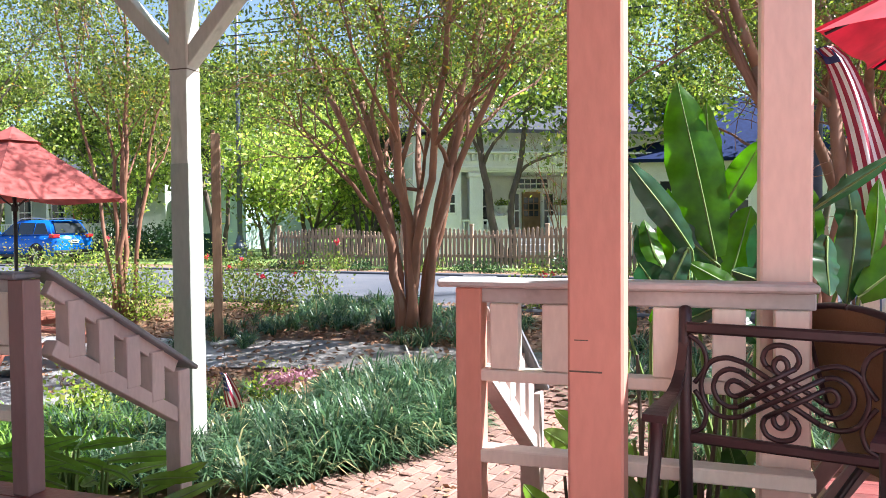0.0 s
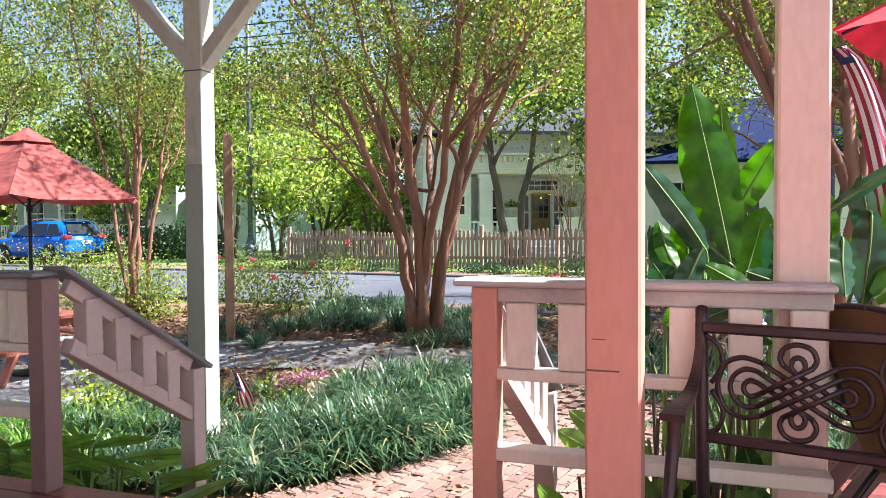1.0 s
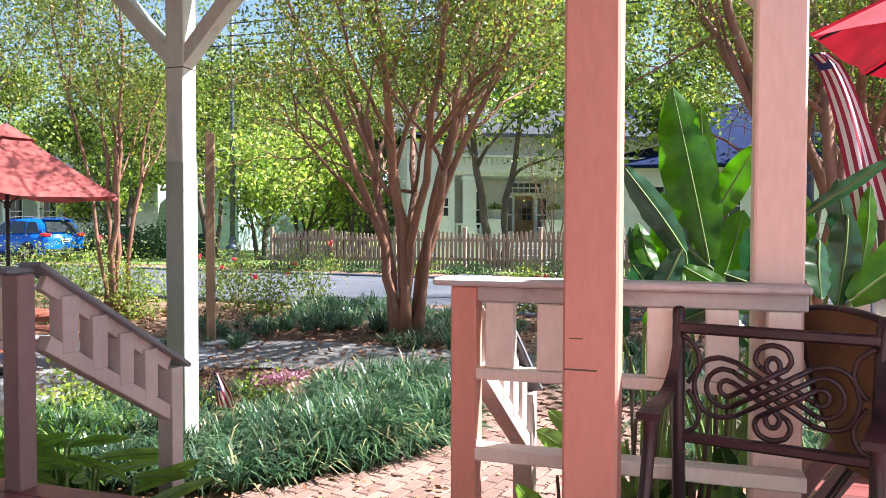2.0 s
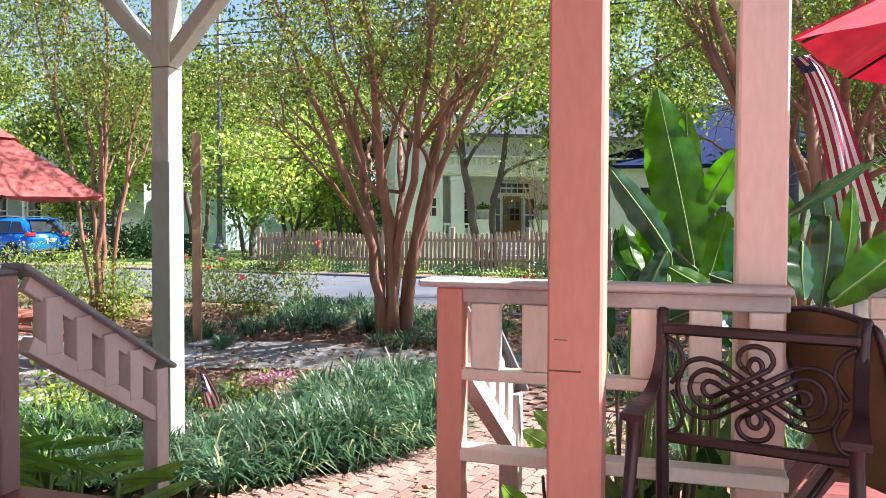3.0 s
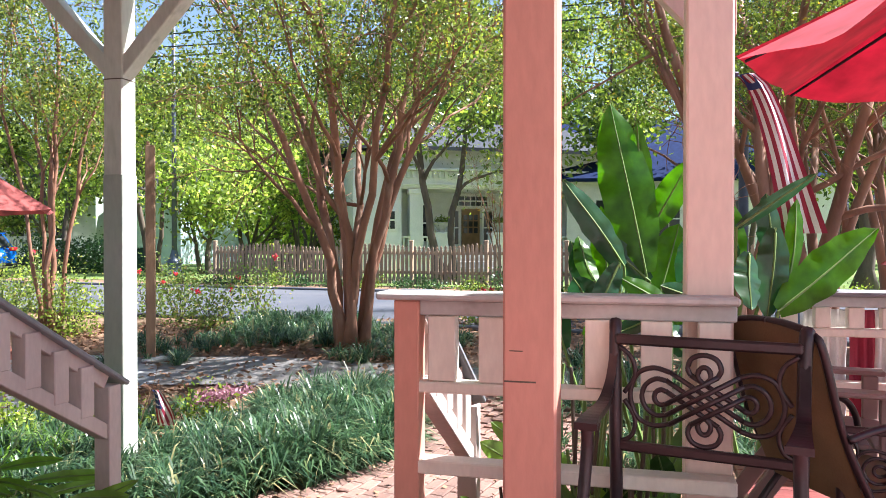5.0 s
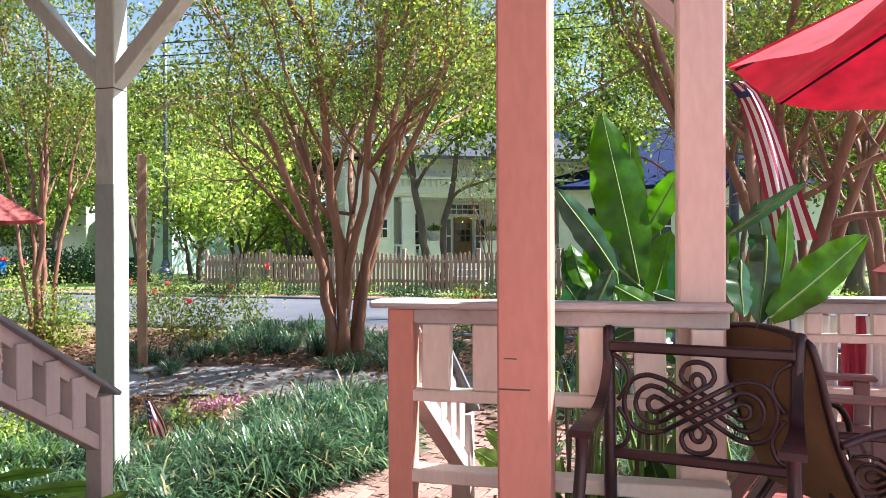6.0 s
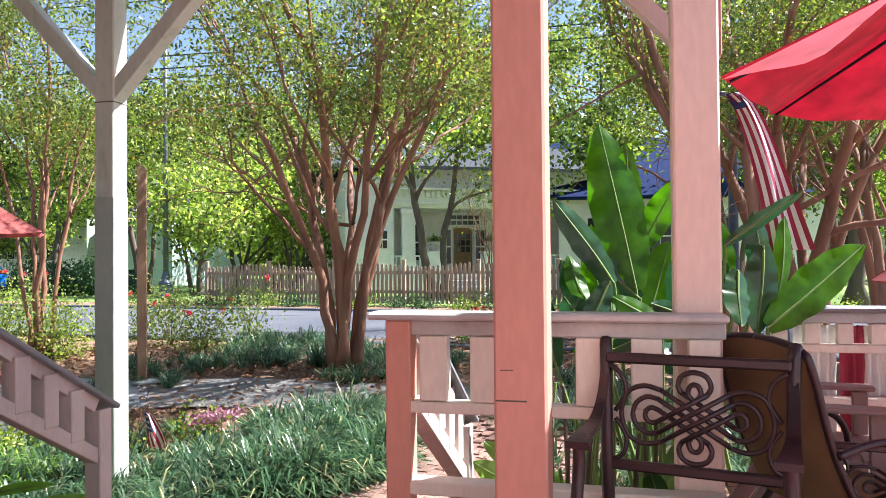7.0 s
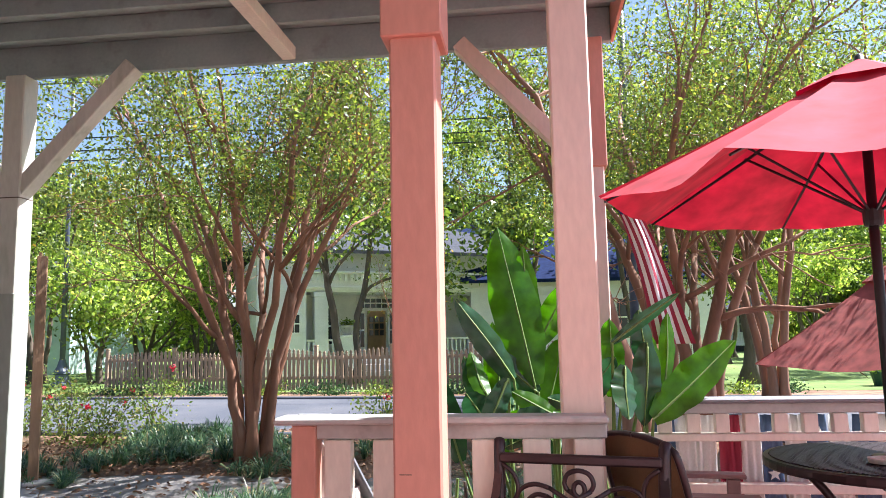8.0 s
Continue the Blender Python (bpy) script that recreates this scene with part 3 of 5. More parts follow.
BED = [(-2.0, 4.85), (-1.15, 4.95), (-0.5, 5.35), (0.1, 6.0), (0.35, 7.0), (0.0, 8.0), (-0.6, 8.2), (-1.2, 7.7), (-2.0, 7.4), (-3.3, 7.0), (-3.5, 6.2), (-2.6, 5.3)]
tufts("border_grass", BED, 300, 60, 0.34, 21, GRASS, "dense dark green border grass edging the brick path", hole=(-1.8, 7.0, 0.75))
tufts("border_grass", [(-1.0, 5.4), (-0.2, 5.7), (0.2, 6.3), (0.3, 7.4), (-0.5, 7.4)], 75, 70, 0.46, 27, GRASS, "tall arching border grass at the path edge")
tufts("border_grass", [(-2.26, 10.61), (-0.78, 10.35), (0.00, 10.96), (-0.52, 12.35), (-2.26, 12.70)], 120, 34, 0.30, 22, GRASS, "low border grass at the foot of the tree")
tufts("border_grass", [(-3.65, 10.09), (-2.44, 9.74), (-2.09, 10.96), (-3.65, 11.48)], 45, 30, 0.22, 23, GRASS, "light green tufts in the garden bed")
tufts("border_grass", [(-1.04, 9.48), (0.52, 9.22), (1.39, 10.09), (0.35, 11.83), (-0.17, 10.79)], 70, 30, 0.25, 24, GRASS, "scattered tufts round the tree roots")
tufts("border_grass", [(-4.3, 4.4), (-2.2, 4.7), (-2.6, 6.4), (-3.9, 6.4)], 130, 40, 0.34, 25, GINGER, "bright green grassy ground cover beside the stairs")
tufts("border_grass", [(1.2, 5.6), (3.2, 5.2), (4.6, 8.2), (1.2, 9.0)], 120, 30, 0.3, 26, GRASS, "grassy planting behind the porch rail")


def shrub(name, x, y, h, r, n, size, material, seed, label, flowers=0, petal=None, stems=9, category="shrub", group="garden shrubs"):
    """A loose shrub: thin stems from one root, small leaves, now and then a bloom."""
    rng = np.random.default_rng(seed)
    t = thing(name, G(x, y), label, category, group)
    lines, pts = [], []
    for i in range(stems):
        a = rng.uniform(0, 6.283)
        o = rng.uniform(0.1, 1.0) * r
        ln, _ = limb(rng, (0, 0, 0), (math.cos(a) * o, math.sin(a) * o, h), 0.008, 0.003, math.hypot(o, h) * rng.uniform(0.7, 1.1), 6, 0.12, 0.03)
        lines.append(ln)
        pts += [q for q, _ in ln[1:]]
    tagged(part("stemwork", tubes(lines, 4), BARK_DARK, t), kind="stuff")
    c = np.array([tuple(q) for q in pts])
    cen = c[rng.integers(0, len(c), n)] + rng.normal(size=(n, 3)) * np.array([0.24, 0.24, 0.16]) * (r / 0.6)
    cen[:, 2] = np.abs(cen[:, 2])
    tagged(quads_mesh("leaves", leaf_quads(rng, cen, size, 0.0, 0.6), 4, material, t), kind="stuff")
    for i in range(flowers):
        q = Vector(lines[i % stems][-1][0]) + Vector(rng.normal(size=3)) * 0.06
        pc = np.array(q) + rng.normal(size=(20, 3)) * 0.022
        quads_mesh("bloom", leaf_quads(rng, pc, 0.04, 0.0, 0.9), 4, petal, t, "red rose bloom")
    return t


for i, (x, y, h, r, n, mt, fl) in enumerate([(-2.9, 12.9, 0.75, 0.55, 1100, LEAF_ROSE, 2), (-3.6, 13.6, 0.95, 0.5, 900, LEAF_ROSE, 1), (-2.2, 13.4, 1.0, 0.45, 600, LEAF_ROSE, 2), (-5.2, 13.0, 0.8, 0.6, 1400, LEAF_LIME, 0),
                                             (-6.4, 13.2, 0.8, 0.6, 1300, LEAF_ROSE, 0), (-7.4, 15.2, 0.9, 0.7, 1500, LEAF_LIME, 0), (-8.6, 15.6, 0.9, 0.7, 1400, LEAF_ROSE, 1), (-4.4, 14.6, 0.9, 0.5, 800, LEAF_ROSE, 2),
                                             (-6.9, 15.8, 1.1, 0.5, 700, LEAF_ROSE, 2), (-9.6, 15.0, 0.9, 0.7, 1400, LEAF_LIME, 1), (-10.8, 16.0, 0.9, 0.7, 1300, LEAF_ROSE, 1), (1.6, 12.4, 0.6, 0.4, 600, LEAF_ROSE, 2),
                                             (-1.7, 7.3, 0.35, 0.3, 400, LEAF_LIME, 0), (-2.4, 7.0, 0.30, 0.3, 400, LEAF_LIME, 0), (-3.2, 6.6, 0.42, 0.45, 800, LEAF_LIME, 0)]):
    k = 0.93 if y > 12 else 1.0
    shrub("rose_bush" if fl else "shrub", x * k, y * k, h, r, int(n * 1.3), 0.055, mt, 300 + i, "loose rose bush with a few red blooms" if fl else "low light green garden shrub", fl, PETAL)
# the mauve flower heads in the border
rngm = np.random.default_rng(8)
mv = thing("flower_clump", G(-1.45, 7.05), "faded mauve flower heads on thin stalks", "flowers")
for i in range(5):
    px, py, pz = rngm.uniform(-0.22, 0.22), rngm.uniform(-0.12, 0.12), rngm.uniform(0.28, 0.42)
    part("stalk", tubes([[((px * 0.4, py * 0.4, 0), 0.004), ((px, py, pz), 0.003)]], 5), BARK_DARK, mv)
    tagged(quads_mesh("flower_head", leaf_quads(rngm, np.array((px, py, pz)) + rngm.normal(size=(70, 3)) * (0.05, 0.05, 0.03), 0.05, 0, 0.5), 4, PETAL_MAUVE, mv), kind="stuff")

# dry leaves on the soil and the walk
rngl = np.random.default_rng(77)
lc = np.column_stack([rngl.uniform(-7, 3.5, 15000), rngl.uniform(8.0, 12.6, 15000), rngl.uniform(0.024, 0.05, 15000)])
keep = np.array([(not inside(PATIO, x, y) and not inside(WALK, x, y)) or rngl.uniform() < 0.22 for x, y, _ in lc])
lc[:, 2] += np.array([gz(x, y) for x, y, _ in lc])
lq = leaf_quads(rngl, lc[keep], 0.075, 0, 0.6, flat=0.8)
tagged(quads_mesh("leaf_litter", lq, 4, LITTER), "dry brown fallen leaves on the soil", "leaf litter", kind="stuff")
lc = np.column_stack([rngl.uniform(-3.5, 2.5, 1500), rngl.uniform(4.4, 8.4, 1500), rngl.uniform(0.05, 0.06, 1500)])
lc[:, 2] += np.array([gz(x, y) for x, y, _ in lc])
tagged(quads_mesh("leaf_litter", leaf_quads(rngl, lc, 0.05, 0, 0.6, flat=0.85), 4, LITTER), "dry fallen leaves on the brick path", "leaf litter", kind="stuff")


def blade(base, tip, width, bow, seed, material, parent, name="leaf", petiole=None, fold=0.25, side=None):
    """A broad leaf with a midrib, folded along it, wavy at its edges and bowed."""
    rng = np.random.default_rng(seed)
    a, b = Vector(base), Vector(tip)
    d = b - a
    L = d.length
    s = Vector(side) if side else d.cross(Vector((rng.uniform(-0.3, 0.3), 1, rng.uniform(-0.2, 0.2))))
    s = (s - d * s.dot(d) / d.length_squared).normalized()
    n = s.cross(d).normalized()
    rows, V, F = 14, [], []
    for i in range(rows + 1):
        f = i / rows
        w = width * 0.5 * (math.sin(math.pi * min(1, f * 0.94 + 0.06)) ** 0.6) * (1 if f < 1 else 0.05)
        c = a + d * f + n * bow * L * math.sin(math.pi * f * 0.5) ** 2 * f
        for k in (-1, -0.5, 0, 0.5, 1):
            wave = 0.05 * width * (math.sin(f * 23 + seed + k) + 0.6 * math.sin(f * 57 + 2 * seed)) * abs(k)
            V.append(c + s * (w * k) + n * (abs(k) * w * fold + wave))
    for i in range(rows):
        for k in range(4):
            q = i * 5 + k
            F.append((q, q + 1, q + 6, q + 5))
    ob = part(name, (V, F), material, parent, smooth=True)
    rib = [(V[i * 5 + 2], 0.007 * (1 - 0.8 * i / rows) + 0.001) for i in range(rows + 1)]
    if petiole:
        p = Vector(petiole)
        rib = [(p, 0.016), (p.lerp(a, 0.5) + Vector((0, 0, 0.04)), 0.013)] + rib
    part("midrib", tubes([rib], 5), GINGERSTEM, ob)
    return ob


GINGERSTEM = mat("pale_green_stem", (0.16, 0.26, 0.06), (0.12, 0.2, 0.05), 0.5, 8, 0.05, 60)
banana = thing("banana_plant", W(1.45, 3.95), "banana plant with broad glossy backlit leaves", "plant", "banana plants")
O1 = Vector((1.45, 3.95, 0))
for i, (b, t, w) in enumerate([((1.44, 3.95, 1.62), (1.27, 4.02, 2.57), 0.30), ((1.50, 4.1, 1.70), (1.42, 4.12, 2.45), 0.18), ((1.30, 3.9, 1.66), (0.98, 3.8, 2.12), 0.16), ((1.19, 3.9, 1.35), (1.02, 3.9, 1.80), 0.15),
                               ((1.50, 4.05, 1.85), (1.72, 4.05, 2.24), 0.17), ((1.56, 4.1, 1.45), (1.71, 4.1, 1.90), 0.24), ((1.13, 3.45, 1.69), (0.98, 3.4, 1.40), 0.12), ((1.1, 3.7, 1.42), (0.95, 3.65, 1.62), 0.16),
                               ((1.42, 3.6, 1.42), (1.20, 3.55, 1.48), 0.16), ((1.3, 4.1, 1.3), (1.25, 4.15, 2.0), 0.18), ((1.0, 4.0, 1.2), (0.85, 4.0, 1.72), 0.17), ((1.6, 3.8, 1.35), (1.75, 3.75, 1.75), 0.2)]):
    p = Vector((1.45, 3.95, 0.05)) + Vector((random.uniform(-0.25, 0.25), random.uniform(-0.2, 0.2), 0))
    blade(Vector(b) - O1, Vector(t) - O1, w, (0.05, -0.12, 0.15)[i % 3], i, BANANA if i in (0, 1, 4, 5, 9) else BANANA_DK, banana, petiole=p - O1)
rbn = np.random.default_rng(44)
for i in range(13):
    bx, by, bz = rbn.uniform(0.95, 1.7), rbn.uniform(3.6, 4.15), rbn.uniform(1.1, 1.6)
    a = rbn.uniform(0, 6.28)
    ln = rbn.uniform(0.3, 0.5)
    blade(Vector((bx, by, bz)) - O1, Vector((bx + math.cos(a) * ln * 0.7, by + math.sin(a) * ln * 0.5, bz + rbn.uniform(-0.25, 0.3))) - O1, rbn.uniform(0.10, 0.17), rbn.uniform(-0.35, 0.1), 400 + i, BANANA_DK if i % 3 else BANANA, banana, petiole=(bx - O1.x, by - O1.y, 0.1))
banana2 = thing("banana_plant", W(1.95, 3.95), "banana plant with a broad leaf arching over the rail", "plant", "banana plants")
O2 = Vector((1.95, 3.95, 0))
for i, (b, t, w) in enumerate([((1.95, 3.5, 1.45), (2.50, 3.5, 1.86), 0.23), ((1.71, 3.45, 1.86), (2.07, 3.4, 2.12), 0.07), ((1.96, 3.55, 1.86), (1.90, 3.45, 1.43), 0.17), ((1.86, 3.8, 1.55), (1.87, 3.8, 2.0), 0.17),
                               ((1.80, 3.5, 1.74), (1.74, 3.4, 1.46), 0.16), ((2.29, 4.0, 1.60), (2.38, 4.0, 2.04), 0.11), ((2.1, 3.9, 1.5), (2.2, 3.95, 1.9), 0.16), ((1.75, 3.9, 1.4), (1.62, 3.9, 1.8), 0.18), ((2.02, 3.7, 1.7), (1.98, 3.6, 2.02), 0.14)]):
    p = Vector((1.95, 3.95, 0.05)) + Vector((random.uniform(-0.25, 0.25), random.uniform(-0.2, 0.2), 0))
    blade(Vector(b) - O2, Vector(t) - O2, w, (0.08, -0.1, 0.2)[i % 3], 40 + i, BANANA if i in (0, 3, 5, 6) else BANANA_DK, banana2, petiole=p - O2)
# stalks and low leaves under the rail
for i, (u, v) in enumerate([(2.95, 0.72), (3.12, 0.5), (3.3, 0.75), (3.42, 0.5), (3.55, 0.85), (3.2, 1.0)]):
    o = P(u, v).translation
    g = thing("canna_plant", W(o.x, o.y), "leafy green stalks growing behind the rail", "plant", "plants behind the rail")
    rr = np.random.default_rng(60 + i)
    for k in range(6):
        x, y, h = rr.uniform(-0.14, 0.14), rr.uniform(-0.12, 0.12), rr.uniform(0.7, 1.25)
        part("stalk", tubes([[((x, y, 0), 0.014), ((x * 1.3, y, h * 0.5), 0.012), ((x * 1.8, y, h), 0.008)]], 6), GINGERSTEM if k % 2 else BARK_DARK, g)
        a = rr.uniform(0, 6.28)
        blade((x * 1.5, y, h * 0.6), (x + math.cos(a) * 0.24, y + math.sin(a) * 0.18, h * rr.uniform(0.55, 0.95)), 0.11, 0.1, 70 + i * 7 + k, GINGER if k % 3 else LEAF_DARK, g)
for i, (u, v) in enumerate([(0.16, 0.42), (0.42, 0.40), (0.62, 0.55), (0.22, 0.75), (-0.35, 0.5), (-0.6, 0.85), (-0.28, 1.05), (-0.9, 0.5)]):
    o = P(u, v).translation
    g = thing("ginger_plant", W(o.x, o.y), "ginger plant with long arching striped leaves", "plant", "plants beside the stairs")
    rr = np.random.default_rng(160 + i)
    for k in range(7):
        a = rr.uniform(0, 6.28)
        L = rr.uniform(0.34, 0.56)
        z = rr.uniform(0.28, 0.5)
        blade((math.cos(a) * 0.06, math.sin(a) * 0.06, z), (math.cos(a) * L, math.sin(a) * L, z + rr.uniform(-0.05, 0.16)), 0.07, -0.2, 200 + i * 9 + k, GINGER, g, petiole=(math.cos(a) * 0.02, math.sin(a) * 0.02, 0))

tree("crape_myrtle", G(-0.39, 10.15), 11, 9, 7.2, 0.40, 60000, 0.054, LEAF, BARK, r0=0.078, bare=0.52, twigs=9, low=2.95, base=0.2, cloud=0.2, lvl_len=0.6, near=True, label="many-stemmed crape myrtle with smooth brown bark and thin yellow-green leaves")
tree("crape_myrtle", G(6.3, 10.6), 12, 6, 7.8, 0.36, 42000, 0.062, LEAF, BARK, low=3.4, r0=0.115, bare=0.42, twigs=6, base=0.4, cloud=0.34, lvl_len=0.6, near=True, label="crape myrtle with leaning brown stems behind the porch", lean=(-0.05, 0))
tree("crape_myrtle", G(4.4, 8.7), 14, 3, 7.0, 0.28, 18000, 0.058, LEAF, BARK, low=3.4, r0=0.10, bare=0.45, twigs=6, base=0.3, cloud=0.34, lvl_len=0.6, near=True, label="slender crape myrtle behind the flag", lean=(-0.08, 0.1))
tree("crape_myrtle", G(9.2, 12.6), 17, 5, 8.5, 0.36, 60000, 0.06, LEAF, BARK, low=3.4, r0=0.08, bare=0.42, twigs=6, base=0.3, cloud=0.36, lvl_len=0.6, near=True, label="tall crape myrtle at the street side")
tree("tree", G(13.2, 19.5), 15, 1, 11, 0.02, 22000, 0.16, LEAF_BG, BARK_DARK, r0=0.26, bare=0.45, base=0.05, cloud=0.8, near=True, label="straight grey-brown street tree on the verge")
tree("young_tree", G(-5.25, 12.2), 13, 5, 6.8, 0.16, 24000, 0.06, LEAF, BARK, low=2.6, r0=0.04, bare=0.6, base=0.2, cloud=0.4, near=True, label="thin-stemmed young tree in the garden bed")
tree("young_tree", G(-11.0, 17.0), 16, 5, 9, 0.25, 30000, 0.08, LEAF, BARK_DARK, low=3.0, r0=0.06, bare=0.55, base=0.3, cloud=0.55, label="thin-stemmed garden tree with airy yellow-green leaves")
# the trees beyond the street: place, height, height of the clear trunk, leaf
for i, (x, y, h, bare, mt, n) in enumerate([(-23, 38, 12, 0.4, LEAF_BG, 15000), (-14, 33.5, 9, 0.45, LEAF_BG, 12000), (-9.6, 32.5, 8, 0.5, LEAF_BG, 6000), (-6.2, 35, 7, 0.2, LEAF_LIME, 4500), (-3.6, 34, 6.5, 0.22, LEAF_LIME, 4000), (-4.5, 46, 13, 0.35, LEAF_BG, 14000), (5, 52, 17, 0.4, LEAF_BG, 16000), (8.4, 26.0, 10.5, 0.58, LEAF_BG, 9000),
                                             (-5.0, 38.5, 9, 0.25, LEAF_LIME, 5000), (13.5, 27, 12, 0.5, LEAF_BG, 12000), (21, 33, 13, 0.4, LEAF_BG, 15000), (27, 42, 13, 0.3, LEAF_LIME, 15000), (-30, 46, 13, 0.35, LEAF_BG, 15000), (-37, 40, 12, 0.3, LEAF_BG, 15000), (33, 32, 12, 0.35, LEAF_BG, 15000), (-17, 56, 15, 0.3, LEAF_BG, 16000),
                                             (17, 54, 16, 0.35, LEAF_BG, 16000), (42, 52, 15, 0.3, LEAF_BG, 16000), (25, 22, 11, 0.4, LEAF_BG, 15000), (-10, 52, 14, 0.2, LEAF_LIME, 14000), (36, 66, 15, 0.2, LEAF_BG, 15000), (-21, 62, 16, 0.2, LEAF_BG, 14000), (1, 47, 16, 0.3, LEAF_BG, 15000), (9, 48, 17, 0.3, LEAF_BG, 15000), (-2, 52, 18, 0.3, LEAF_BG, 15000), (40, 40, 9, 0.4, LEAF_BG, 9000), (30, 39, 8, 0.4, LEAF_LIME, 7000), (48, 48, 11, 0.1, LEAF_BG, 13000), (46, 58, 12, 0.1, LEAF_BG, 13000), (56, 56, 14, 0.1, LEAF_BG, 14000), (1.2, 42.5, 12, 0.5, LEAF_DARK, 11000), (-2.0, 43.5, 12, 0.4, LEAF_BG, 9000), (-7.2, 31.0, 5.5, 0.3, LEAF_LIME, 3000), (2.2, 25.6, 10.5, 0.62, LEAF_BG, 5000), (-17.5, 40.5, 8, 0.25, LEAF_BG, 11000)]):
    tree("tree", G(x, y), 100 + i, 2, h, 0.2, n, 0.23, mt, BARK_DARK, r0=0.13, bare=bare, twigs=4, base=0.3, cloud=0.5, clump=150, label="leafy green tree beyond the street", group="trees beyond the street", droop=0.2)
tree("young_tree", G(3.9, 24.5), 18, 7, 5.2, 0.34, 500, 0.10, LEAF, BARK, r0=0.022, bare=0.55, base=0.15, cloud=0.3, twigs=3, near=True, label="nearly bare thin-stemmed sapling in front of the fence")
for i in range(20):
    o = S(-12.5 + i * 1.05, 17.3 + 0.2 * (i % 2)).translation
    shrub("hedge_shrub", o.x, o.y, 0.12 + 0.30 * (i % 7 == 3), 0.5, 420, 0.07, LEAF_DARK if i % 3 else LEAF_BG, 500 + i, "leafy green shrub growing along the fence", group="shrubs along the fence")

for i, (x, y) in enumerate([(-13.2, 32.5), (-14.6, 33.6), (-11.6, 32.2), (-12.4, 33.8), (-18.6, 36.0)]):
    shrub("hedge_shrub", x, y, 1.2, 0.9, 1600, 0.13, LEAF_DARK, 540 + i, "rounded dark green shrub before the cottage porch", group="shrubs before the cottage")

# the far woods that close the view
rngf = np.random.default_rng(31)
nf = 60000
fa = rngf.uniform(-1.15, 1.15, nf)
fd = rngf.uniform(72, 100, nf)
ft = 12 + 4 * np.sin(fa * 17) + 3 * np.sin(fa * 41 + 1)
fc = np.column_stack([np.sin(fa) * fd, np.cos(fa) * fd, ft * rngf.uniform(0, 1, nf) ** 0.8])
tagged(quads_mesh("far_woods", leaf_quads(rngf, fc, 0.95, 0.1, 0.7), 4, LEAF_BG), "dense green woods in the distance", "woods", kind="stuff")


# ---- porch furniture ----
def loop(pts, n=6):
    """A smooth line through the points."""
    out = []
    for i in range(len(pts) - 1):
        p0, p1, p2, p3 = (Vector(pts[max(0, min(len(pts) - 1, i + k))]) for k in (-1, 0, 1, 2))
        for j in range(n):
            t = j / n
            out.append(0.5 * (2 * p1 + (p2 - p0) * t + (2 * p0 - 5 * p1 + 4 * p2 - p3) * t * t + (3 * p1 - p0 - 3 * p2 + p3) * t ** 3))
    out.append(Vector(pts[-1]))
    return out


def rod(pts, r, smooth_n=6):
    return [(p, r) for p in loop(pts, smooth_n)]


